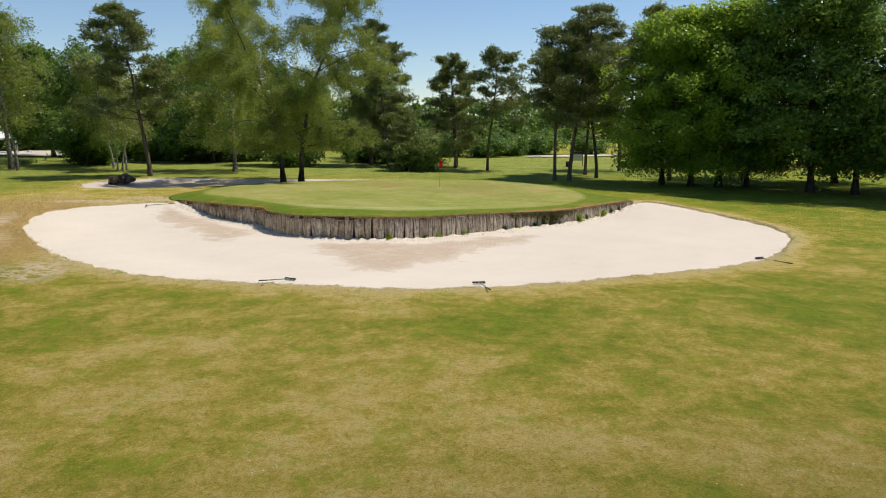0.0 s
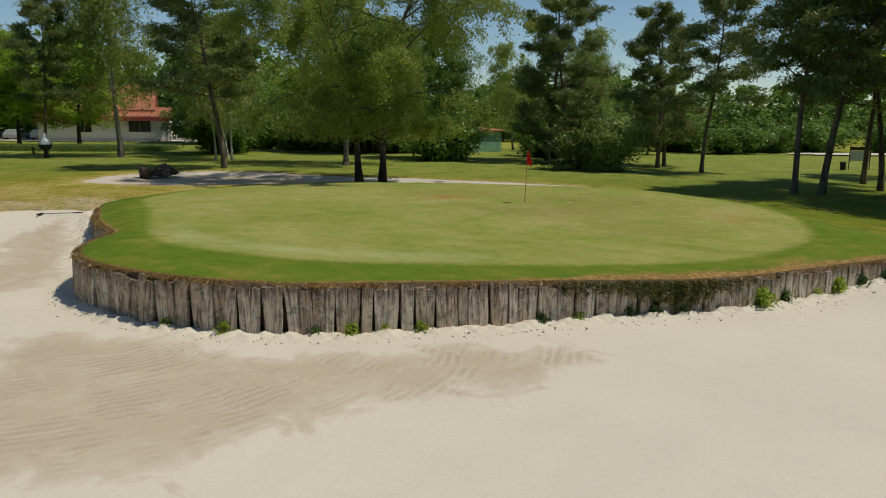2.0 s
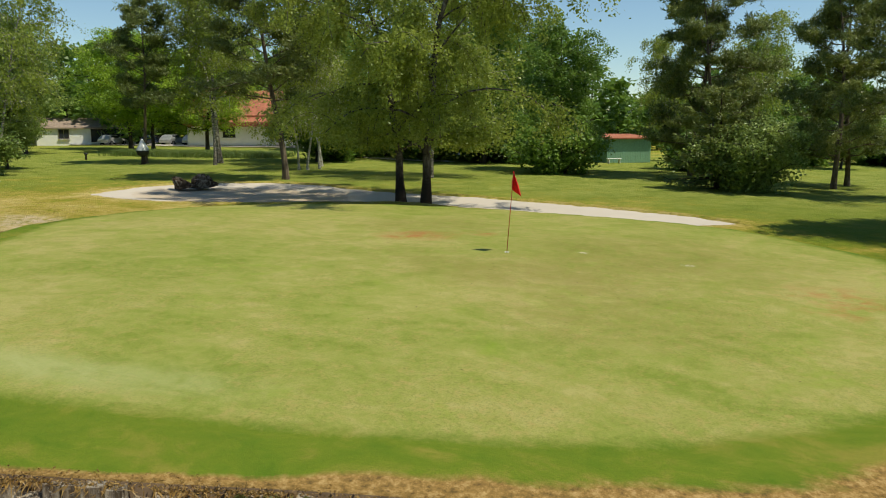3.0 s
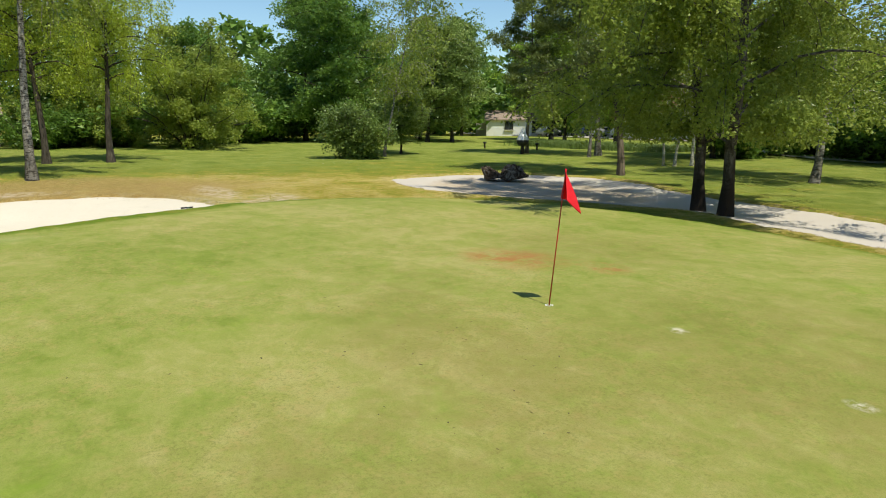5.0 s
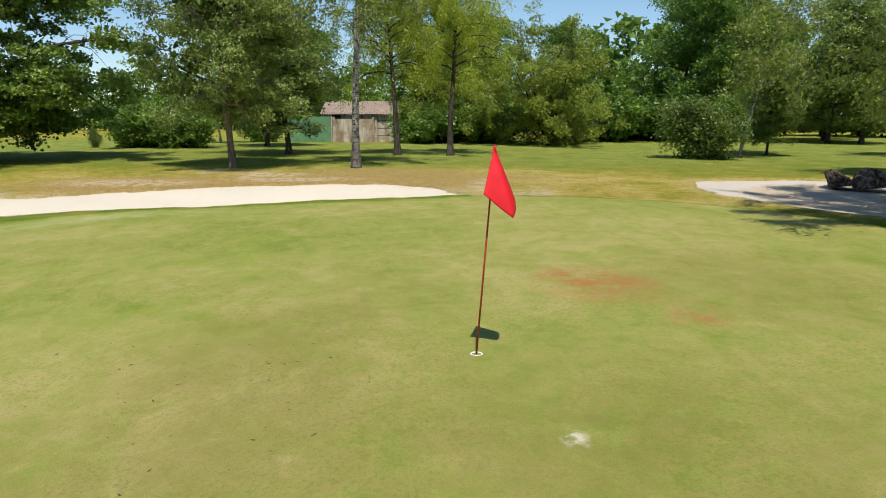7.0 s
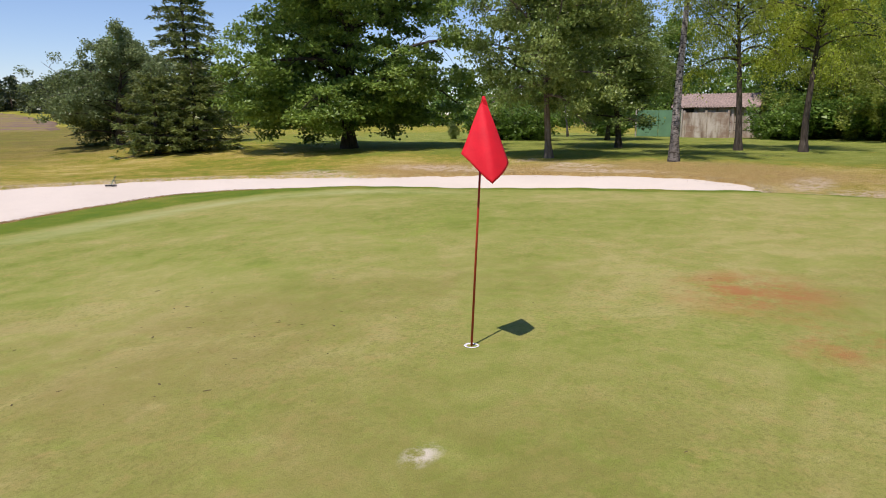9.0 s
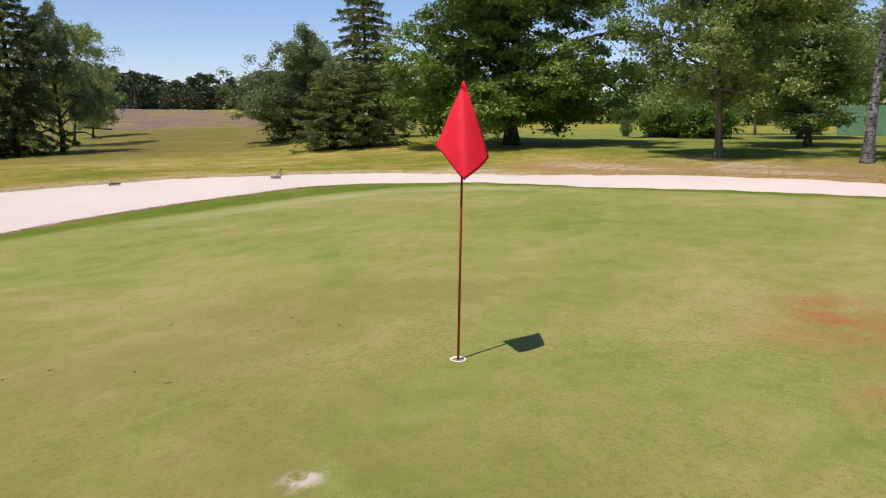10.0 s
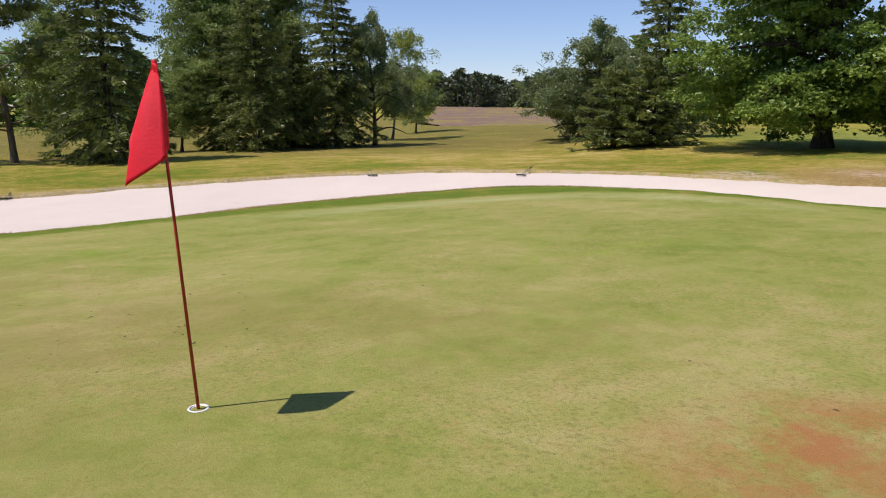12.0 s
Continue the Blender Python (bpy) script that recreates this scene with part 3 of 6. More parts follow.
def build_green():
    n, inner, outer = 480, 48, 12
    angles = np.linspace(0, 2 * np.pi, n, endpoint=False)
    rp = np.array([reach(PUTTING, a) for a in angles])
    ro = np.array([reach(COLLAR_OUT, a) for a in angles])
    ex, ey = CENTRE[0] + ro * np.cos(angles), CENTRE[1] + ro * np.sin(angles)
    on_wall = smooth(0.9, 0.3, path_distance(ex, ey, WALL[:-2], False))
    edge = on_wall * (wall_top(ex) + 0.05) + (1 - on_wall) * (lie(ex, ey) + 0.015)
    sw = smooth(0.75, 0.95, np.cos(angles - radians(247)))
    rings, mown, stripe, parched = [], [], [], []
    for k in range(1, inner + 1):
        r = rp * k / inner
        x, y = CENTRE[0] + r * np.cos(angles), CENTRE[1] + r * np.sin(angles)
        rings.append(np.c_[x, y, crown_height(x, y)])
        mown.append(np.clip(0.5 + (rp - r) / 0.7, 0, 1))
        stripe.append(sw * np.exp(-(((rp - r) - 0.9) / 0.45) ** 2))
        parched.append(np.zeros(n))
    top = rings[-1][:, 2]
    for k in range(1, outer + 1):
        u = k / outer
        r = rp + (ro - rp) * u
        x, y = CENTRE[0] + r * np.cos(angles), CENTRE[1] + r * np.sin(angles)
        fall = on_wall * smooth(0.35, 1.05, u) + (1 - on_wall) * smooth(0, 1, u)
        rings.append(np.c_[x, y, top + (edge - top) * fall + 0.012 * wave(x, y, 2.4) * min(1, 2 - 2 * u)])
        mown.append(np.clip(0.5 - (r - rp) / 0.7, 0, 1))
        stripe.append(np.zeros(n))
        parched.append(on_wall * smooth(np.interp(x, (-1, 4), (0.28, 0.95)), 0.04, ro - r) + (1 - on_wall) * 0.35 * smooth(0.4, 1.0, u))
    low = rings[-1].copy()
    low[:, 2] -= 1.3 * on_wall + 0.3
    low[:, :2] += (CENTRE - low[:, :2]) * 0.012
    rings.append(low)
    for v in (mown, stripe, parched):
        v.append(v[-1])
    verts = np.vstack([[(*CENTRE, crown_height(*CENTRE))], *rings])
    me = bpy.data.meshes.new("putting_green")
    faces, mats = [], []
    for j in range(n):
        faces.append((0, 1 + j, 1 + (j + 1) % n))
        mats.append(0)
    for k in range(len(rings) - 1):
        a = 1 + k * n
        m = 0 if k < inner + outer - 1 else 1
        for j in range(n):
            j2 = (j + 1) % n
            faces.append((a + j, a + n + j, a + n + j2, a + j2))
            mats.append(m)
    me.from_pydata(verts.tolist(), [], faces)
    for m in (M_GREEN, M_EARTH):
        me.materials.append(m)
    me.polygons.foreach_set("material_index", mats)
    me.polygons.foreach_set("use_smooth", [True] * len(faces))
    for name, rows, first in (("mown", mown, 1.0), ("stripe", stripe, 0.0), ("parched", parched, 0.0)):
        at = me.attributes.new(name, "FLOAT", "POINT")
        at.data.foreach_set("value", np.r_[first, np.concatenate(rows)].astype(np.float32))
    ob = new("putting_green", me)
    return tagged(ob, "closely mown raised putting green with darker collar", "putting green", kind="structure")


green = build_green()

# ---- trees ----
M_BARK_BIRCH = bark_material("birch_bark", (0.44, 0.41, 0.36), (0.11, 0.095, 0.08), (0.62, 0.59, 0.54), 0.6, 0.85, 0.55)
M_BARK_OLD_BIRCH = bark_material("old_birch_bark", (0.15, 0.13, 0.11), (0.045, 0.038, 0.03), (0.34, 0.31, 0.27), 0.4, 0.5)
M_BARK_WHITE = bark_material("young_birch_bark", (0.62, 0.59, 0.53), (0.25, 0.22, 0.19), (0.75, 0.72, 0.67), 0.6, 0.55, 0.15)
M_BARK_PINE = bark_material("pine_bark", (0.17, 0.132, 0.10), (0.055, 0.043, 0.034), (0.31, 0.245, 0.185))
M_BARK_GREY = bark_material("grey_brown_bark", (0.20, 0.165, 0.125), (0.07, 0.055, 0.04), (0.32, 0.27, 0.21))
M_BARK_DARK = bark_material("dark_bark", (0.085, 0.07, 0.055), (0.025, 0.02, 0.016), (0.16, 0.135, 0.11))
L_BIRCH = leaf_material("birch_leaves", (0.095, 0.138, 0.018), (0.245, 0.305, 0.045), (0.47, 0.53, 0.11), 0.45)
L_BIRCH_YELLOW = leaf_material("yellow_birch_leaves", (0.105, 0.165, 0.012), (0.29, 0.37, 0.030), (0.56, 0.62, 0.08), 0.45)
L_OAK = leaf_material("broad_leaves", (0.030, 0.070, 0.012), (0.100, 0.190, 0.028), (0.31, 0.45, 0.08), 0.36)
L_MAPLE = leaf_material("maple_leaves", (0.042, 0.076, 0.016), (0.145, 0.215, 0.044), (0.44, 0.53, 0.15), 0.32)
L_PINE = leaf_material("pine_needles", (0.042, 0.068, 0.018), (0.130, 0.172, 0.044), (0.36, 0.39, 0.105), 0.26)
L_FAR_PINE = leaf_material("far_pine_needles", (0.026, 0.042, 0.018), (0.062, 0.085, 0.034), (0.12, 0.145, 0.06), 0.12)
L_SPRUCE = leaf_material("spruce_needles", (0.042, 0.070, 0.018), (0.125, 0.170, 0.040), (0.30, 0.335, 0.085), 0.28)
L_LIME = leaf_material("fresh_bright_leaves", (0.050, 0.110, 0.012), (0.180, 0.310, 0.030), (0.56, 0.70, 0.08), 0.46)
L_SWEEP = leaf_material("sweeping_maple_leaves", (0.040, 0.085, 0.013), (0.135, 0.225, 0.032), (0.38, 0.50, 0.10), 0.31)
L_WILLOW = leaf_material("willow_leaves", (0.070, 0.112, 0.036), (0.175, 0.235, 0.082), (0.34, 0.40, 0.17), 0.33)


def tube(points, radii, sides=7):
    """Vertices and quads of a tapered tube along points."""
    p = np.array(points, float)
    r = np.array(radii, float)
    d = np.gradient(p, axis=0)
    d /= np.linalg.norm(d, axis=1, keepdims=True) + 1e-9
    ref = np.where(np.abs(d[:, 2:3]) > 0.9, (1.0, 0, 0), (0, 0, 1.0))
    u = np.cross(d, ref)
    u /= np.linalg.norm(u, axis=1, keepdims=True) + 1e-9
    v = np.cross(d, u)
    a = np.linspace(0, 2 * np.pi, sides, endpoint=False)
    ring = p[:, None] + r[:, None, None] * (np.cos(a)[None, :, None] * u[:, None] + np.sin(a)[None, :, None] * v[:, None])
    i = np.arange(len(p) * sides).reshape(len(p), sides)
    j = np.roll(i, -1, 1)
    q = np.stack([i[:-1], j[:-1], j[1:], i[1:]], -1).reshape(-1, 4)
    return ring.reshape(-1, 3), q


def join(pieces):
    vs, fs, n = [], [], 0
    for v, f in pieces:
        vs.append(v)
        fs.append(f + n)
        n += len(v)
    return np.vstack(vs), np.vstack(fs)


def leaf_quads(rng, centres, length, width, droop=0.0, outward=None, spread=1.0, level=1.0, sides=4):
    """Small pointed leaves with their stalks at the centres: kites, or triangles for far foliage."""
    n = len(centres)
    axis = rng.normal(size=(n, 3)) * spread
    if outward is not None:
        axis += outward
    axis[:, 2] = axis[:, 2] * level - droop
    axis /= np.linalg.norm(axis, axis=1, keepdims=True) + 1e-9
    side = np.cross(axis, rng.normal(size=(n, 3)) * level + np.array((0, 0, 1.6 * (1 - level))))
    side /= np.linalg.norm(side, axis=1, keepdims=True) + 1e-9
    s = rng.uniform(0.65, 1.35, (n, 1))
    a = axis * length * s
    b = side * width * s * 0.5
    nrm = np.cross(axis, side) * (width * 0.25) * s
    if sides == 3:
        v = np.stack([centres + a * 0.15 - b, centres + a * 0.15 + b + nrm, centres + a], 1).reshape(-1, 3)
        return v, np.arange(3 * n).reshape(-1, 3)
    v = np.stack([centres, centres + a * 0.5 + b + nrm, centres + a, centres + a * 0.5 - b + nrm], 1).reshape(-1, 3)
    return v, np.arange(4 * n).reshape(-1, 4)


def limb(rng, start, way, length, radius, bend=0.15, sag=0.0, n=6):
    pts, p, d = [np.array(start, float)], np.array(start, float), np.array(way, float)
    for _ in range(n):
        d = d + rng.normal(size=3) * bend + np.array((0, 0, -sag))
        d /= np.linalg.norm(d)
        p = p + d * length / n
        pts.append(p)
    return np.array(pts), np.linspace(radius, radius * 0.25, n + 1)


def broad_tree(seed, height=16.0, crown_w=5.0, bare=0.16, trunk_r=0.28, leaves=26000, leaf=0.26, stems=1, droop=0.2, sub=9, lean=0.03, dense=1.0, shape="round", clump=0.44, flat=0.5, sides=4, bend=0.035, clear=0.0):
    """Trunk, limbs and layered clumps of leaves of a broad-leaved tree."""
    rng = np.random.default_rng(seed)
    wood, tips = [], []
    for s in range(stems):
        off = np.array((rng.uniform(-1, 1), rng.uniform(-1, 1), 0)) * (0.5 if stems > 1 else 0)
        way = np.array((rng.normal() * lean, rng.normal() * lean, 1.0)) + off * 0.25
        pts, rad = limb(rng, off + (0, 0, -0.15), way / np.linalg.norm(way), height * 0.92, trunk_r, bend, -0.02, 12)
        rad = trunk_r * (1 - np.linspace(0, 1, 13) ** 0.8 * 0.9)
        rad[0] *= 1.45
        wood.append(tube(pts, rad, 9))
        n_limb = int(24 / stems) + 4
        for i in range(n_limb):
            u = bare + (0.97 - bare) * (i + rng.uniform(0, 0.8)) / n_limb
            k = min(u * 12, 11.99)
            base = pts[int(k)] + (pts[int(k) + 1] - pts[int(k)]) * (k % 1)
            w = (u - bare) / (1 - bare)
            if shape == "round":
                reach_w = crown_w * (0.55 + 0.6 * math.sin(math.pi * min(1, 0.12 + w * 0.8))) * (1 - 0.55 * w**3)
            elif shape == "oval":
                reach_w = crown_w * (0.35 + 0.75 * math.sin(math.pi * (0.1 + 0.75 * w)))
            else:
                reach_w = crown_w * (1.05 - 0.75 * w)
            az = i * 2.4 + rng.uniform(-0.5, 0.5)
            rise = 0.15 + 0.8 * w + rng.uniform(-0.15, 0.2)
            way = np.array((math.cos(az), math.sin(az), rise))
            length = reach_w * rng.uniform(0.75, 1.15)
            lp, lr = limb(rng, base, way / np.linalg.norm(way), length, trunk_r * (0.42 - 0.28 * w), 0.16, droop * 0.25, 6)
            wood.append(tube(lp, lr, 5))
            for j in range(sub):
                k = rng.uniform(1.5, 6)
                b2 = lp[min(int(k), 5)] + (lp[min(int(k), 5) + 1] - lp[min(int(k), 5)]) * (k - min(int(k), 5))
                w2 = rng.normal(size=3) * 0.7 + way * 0.6 + (0, 0, 0.15)
                tp, tr = limb(rng, b2, w2 / np.linalg.norm(w2), length * rng.uniform(0.22, 0.42), trunk_r * 0.07, 0.25, droop, 4)
                if j % 2 == 0:
                    wood.append(tube(tp, tr, 3))
                tips.append(tp[-1])
    tips = np.array(tips)
    pick = tips[rng.integers(0, len(tips), int(leaves * dense))]
    spread = np.clip(rng.normal(size=pick.shape), -1.7, 1.7) * clump * np.array((1, 1, flat))
    spread[:, 2] -= 0.35 * clump * (spread[:, 0] ** 2 + spread[:, 1] ** 2) / clump**2 * flat
    centres = pick + spread
    centres = centres[centres[:, 2] > clear + 0.9 * np.sin(centres[:, 0] * 1.7) * np.cos(centres[:, 1] * 1.3) + rng.uniform(-0.4, 0.3, len(centres))]
    # larger leaves added deep in the crown to keep light out
    m = 1600
    deep = tips[rng.integers(0, len(tips), m)] + rng.normal(size=(m, 3)) * 0.3
    deep[:, :2] *= rng.uniform(0.3, 0.75, (m, 1))
    deep = deep[deep[:, 2] > clear + 0.8]
    out = [leaf_quads(rng, centres, leaf, leaf * 0.72, 0.25, level=0.55, sides=sides), leaf_quads(rng, deep, 0.5, 0.45, 0.2, level=0.6, sides=3 if sides == 3 else 4)]
    return join(wood), join(out)


def birch_tree(seed, height=16.0, crown_w=4.6, bare=0.14, trunk_r=0.24, leaves=30000, leaf=0.17, stems=1, lean=0.05, bend=0.05, sides=4):
    """A birch: thin upright limbs and long hanging twigs full of small leaves."""
    rng = np.random.default_rng(seed)
    wood, cent = [], []
    for s in range(stems):
        off = np.array(((s - (stems - 1) / 2) * 0.6, rng.uniform(-0.3, 0.3), 0)) if stems > 1 else np.zeros(3)
        way = np.array((rng.normal() * lean + off[0] * 0.08, rng.normal() * lean, 1.0))
        pts, _ = limb(rng, off + (0, 0, -0.15), way / np.linalg.norm(way), height * rng.uniform(0.9, 1.0), trunk_r, bend, -0.015, 14)
        rad = trunk_r * (1 - np.linspace(0, 1, 15) ** 0.85 * 0.92)
        rad[0] *= 1.4
        wood.append(tube(pts, rad, 9))
        n_limb = 30
        for i in range(n_limb):
            u = bare + (0.98 - bare) * (i + rng.uniform(0, 0.9)) / n_limb
            k = min(u * 14, 13.99)
            base = pts[int(k)] + (pts[int(k) + 1] - pts[int(k)]) * (k % 1)
            w = (u - bare) / (1 - bare)
            az = i * 2.4 + rng.uniform(-0.6, 0.6)
            way = np.array((math.cos(az), math.sin(az), 0.75 + 0.5 * w))
            length = crown_w * (0.62 + 0.55 * math.sin(math.pi * min(1, 0.15 + 0.75 * w))) * (1 - 0.6 * w**2) * rng.uniform(0.75, 1.2)
            lp, lr = limb(rng, base, way / np.linalg.norm(way), length * 1.15, trunk_r * (0.33 - 0.22 * w), 0.12, 0.16, 7)
            wood.append(tube(lp, lr, 5))
            for j in range(11):
                k = rng.uniform(1.5, 6.99)
                b2 = lp[int(k)] + (lp[int(k) + 1] - lp[int(k)]) * (k % 1)
                w2 = rng.normal(size=3) * 0.6 + np.array((math.cos(az), math.sin(az), 0)) * 0.4
                hang = rng.uniform(0.9, 2.6) * (0.7 + 0.5 * (1 - w))
                hp, hr = limb(rng, b2, w2 / np.linalg.norm(w2), hang, 0.018, 0.12, 0.42, 6)
                hp = hp[hp[:, 2] > 2.5]
                if len(hp) < 2:
                    continue
                if j % 2 == 0:
                    wood.append(tube(hp, np.full(len(hp), 0.012), 3))
                cent.append(hp)
    per = max(1, leaves // len(cent))
    out = []
    for c in cent:
        k = rng.uniform(0, len(c) - 1.01, per)
        i = k.astype(int)
        out.append(c[i] + (c[i + 1] - c[i]) * (k - i)[:, None] + rng.normal(size=(per, 3)) * 0.19)
    return join(wood), leaf_quads(rng, np.vstack(out), leaf, leaf * 0.75, 1.0, sides=sides)


def pine_tree(seed, height=15.0, crown_w=3.4, bare=0.38, trunk_r=0.24, tufts=3000, lean=0.03, flat=1.0):
    """A Scots pine: bare trunk below, uneven flat plates of needle tufts above."""
    rng = np.random.default_rng(seed)
    way = np.array((rng.normal() * lean, rng.normal() * lean, 1.0))
    pts, _ = limb(rng, (0, 0, -0.15), way / np.linalg.norm(way), height * 0.97, trunk_r, 0.03, -0.01, 14)
    rad = trunk_r * (1 - np.linspace(0, 1, 15) ** 1.1 * 0.88)
    rad[0] *= 1.3
    wood, tips = [tube(pts, rad, 9)], []
    n_limb = 34
    for i in range(n_limb):
        u = bare + (0.99 - bare) * (i + rng.uniform(0, 0.9)) / n_limb
        k = min(u * 14, 13.99)
        base = pts[int(k)] + (pts[int(k) + 1] - pts[int(k)]) * (k % 1)
        w = (u - bare) / (1 - bare)
        az = i * 2.4 + rng.uniform(-0.7, 0.7)
        way = np.array((math.cos(az), math.sin(az), -0.05 + 0.55 * w + rng.uniform(-0.12, 0.2)))
        length = crown_w * (0.55 + 0.55 * math.sin(math.pi * min(1, 0.2 + 0.65 * w))) * (1.05 - 0.72 * w**2) * rng.uniform(0.55, 1.2)
        lp, lr = limb(rng, base, way / np.linalg.norm(way), length, trunk_r * (0.32 - 0.2 * w), 0.14, -0.03, 6)
        wood.append(tube(lp, lr, 5))
        for j in range(9):
            k = rng.uniform(2.2, 5.99)
            b2 = lp[int(k)] + (lp[int(k) + 1] - lp[int(k)]) * (k % 1)
            side = rng.normal(size=3) * (0.8, 0.8, 0.22) + way * 0.8 + (0, 0, 0.12)
            tp, tr = limb(rng, b2, side / np.linalg.norm(side), length * rng.uniform(0.16, 0.36), 0.025, 0.2, -0.1, 3)
            wood.append(tube(tp, tr, 3))
            tips += [tp[-1], tp[-2], tp[-1]]
        tips += [lp[-1], lp[-1]]
    tips = np.array(tips)
    t = tips[rng.integers(0, len(tips), tufts)] + rng.normal(size=(tufts, 3)) * (0.30, 0.30, 0.13 * flat)
    centres = np.repeat(t, 7, 0) + rng.normal(size=(tufts * 7, 3)) * 0.05
    return join(wood), leaf_quads(rng, centres, 0.27, 0.075, -0.35, None, 0.8, sides=3)


def spruce_tree(seed, height=15.0, base_w=3.6, bare=0.05, trunk_r=0.24, per=150, sag=0.14):
    """A spruce: whorls of long sagging boughs, each hung with short dark twigs."""
    rng = np.random.default_rng(seed)
    pts, _ = limb(rng, (0, 0, -0.15), (0, 0, 1), height, trunk_r, 0.012, 0, 12)
    wood, cent, outw = [tube(pts, trunk_r * (1 - np.linspace(0, 1, 13) * 0.94), 9)], [], []
    levels = int(height * 1.5)
    for lv in range(levels):
        u = bare + (0.985 - bare) * lv / levels
        k = u * 12
        base = pts[int(k)] + (pts[int(k) + 1] - pts[int(k)]) * (k % 1)
        length0 = base_w * (1 - u) ** 0.8 * (0.75 + 0.25 * min(1, u * 6)) + 0.25
        boughs = 7 if u < 0.7 else 5
        for b in range(boughs):
            az = lv * 1.1 + b * 2 * math.pi / boughs + rng.uniform(-0.3, 0.3)
            way = np.array((math.cos(az), math.sin(az), 0.05 + 0.5 * u))
            length = length0 * rng.uniform(0.7, 1.15)
            lp, lr = limb(rng, base, way / np.linalg.norm(way), length, 0.05 * (1 - u) + 0.015, 0.06, sag * (1 - u * 0.6), 6)
            lp[-1, 2] += 0.1 * length
            wood.append(tube(lp, lr, 4))
            n = int(per * (0.25 + length / base_w) * 0.5)
            t = rng.uniform(0.6, 5.99, n)
            i = t.astype(int)
            c = lp[i] + (lp[i + 1] - lp[i]) * (t - i)[:, None]
            across = np.array((-math.sin(az), math.cos(az), 0))
            half = (6.2 - t) / 6.2 * 0.34 * length
            side = rng.uniform(-1, 1, n)
            c = c + across * (half * side)[:, None] + np.c_[np.zeros((n, 2)), -np.abs(rng.normal(size=n)) * 0.16]
            cent.append(c)
            outw.append(across[None] * np.sign(side)[:, None] * 0.7 + way[None] * 0.9)
    cent, outw = np.vstack(cent), np.vstack(outw)
    return join(wood), leaf_quads(rng, cent, 0.30, 0.10, 0.45, outw, 0.42, sides=3)


def shrub(seed, height=4.0, width=2.4, leaves=9000, leaf=0.2, sides=4):
    """A leafy shrub that grows from the ground with many stems."""
    rng = np.random.default_rng(seed)
    wood, tips = [], []
    for i in range(16):
        az, out = i * 2.4, rng.uniform(0.15, 0.95)
        way = np.array((math.cos(az) * out, math.sin(az) * out, 1.0))
        lp, lr = limb(rng, (math.cos(az) * 0.25, math.sin(az) * 0.25, -0.1), way / np.linalg.norm(way), height * rng.uniform(0.75, 1.02) * (1 - 0.2 * out), 0.06, 0.14, 0.05 * out, 7)
        lp[:, :2] *= width / (0.62 * height)
        wood.append(tube(lp, lr, 5))
        for j in range(16):
            k = rng.uniform(0.8, 6.99)
            b2 = lp[int(k)] + (lp[int(k) + 1] - lp[int(k)]) * (k % 1)
            w2 = rng.normal(size=3) + way * 0.4
            tp, tr = limb(rng, b2, w2 / np.linalg.norm(w2), rng.uniform(0.4, 1.0) * width * 0.42, 0.02, 0.25, 0.12, 4)
            if sides == 4 or j % 4 == 0:
                wood.append(tube(tp, tr, 3))
            tips += [tp[-1], tp[-2]]
    tips = np.array(tips)
    c = tips[rng.integers(0, len(tips), leaves)] + np.clip(rng.normal(size=(leaves, 3)), -1.6, 1.6) * (0.28, 0.28, 0.2)
    c[:, 2] = np.maximum(c[:, 2], 0.05)
    return join(wood), leaf_quads(rng, c, leaf, leaf * 0.7, 0.25, level=0.55, sides=sides)


FORMS = {}


def form(key, build, bark, leaves):
    """Keeps one trunk mesh and one crown mesh for each form of tree."""
    (wv, wf), (lv, lf) = build
    trunk, crown = array_mesh(key + "_trunk", wv, wf, True), array_mesh(key + "_crown", lv, lf)
    trunk.materials.append(bark)
    crown.materials.append(leaves)
    FORMS[key] = (trunk, crown, float(lv[:, 2].max()))


def tree(name, key, x, y, height, label, turn=0.0, lean=0.0, category="tree", group="", wide=1.0, sink=0.0):
    trunk, crown, full = FORMS[key]
    z = float(lie(np.array([x]), np.array([y]))[0]) - sink
    s = height / full
    ob = thing(name, label, category, group, pose(x, y, z, lean, 0, turn))
    ob.scale = (s * wide, s * wide, s)
    for part_name, me in (("trunk", trunk), ("crown", crown)):
        mesh_part(part_name, me, None, ob)
    return ob


form("birch_a", birch_tree(11, 17, 4.8, 0.13, 0.19, 76000, 0.11, bend=0.07), M_BARK_OLD_BIRCH, L_BIRCH)
form("birch_b", birch_tree(12, 16, 3.6, 0.22, 0.16, 20000, 0.17, sides=3), M_BARK_BIRCH, L_BIRCH)
form("birch_c", birch_tree(13, 16, 3.0, 0.30, 0.125, 11000, 0.18, sides=3), M_BARK_BIRCH, L_BIRCH)
form("birch_stem", birch_tree(17, 12, 2.2, 0.40, 0.12, 7000, 0.17, lean=0.06, sides=3), M_BARK_WHITE, L_BIRCH)
form("birch_scarred", birch_tree(15, 17, 3.4, 0.50, 0.24, 17000, 0.16, lean=0.015, bend=0.02), M_BARK_BIRCH, L_BIRCH)
form("birch_yellow", birch_tree(14, 15, 3.8, 0.40, 0.27, 30000, 0.14, lean=0.01, bend=0.015, sides=3), M_BARK_DARK, L_BIRCH_YELLOW)
form("oak_a", broad_tree(21, 16, 5.2, 0.14, 0.26, 32000, 0.25, sub=12, clump=0.5, sides=3, clear=1.1), M_BARK_DARK, L_OAK)
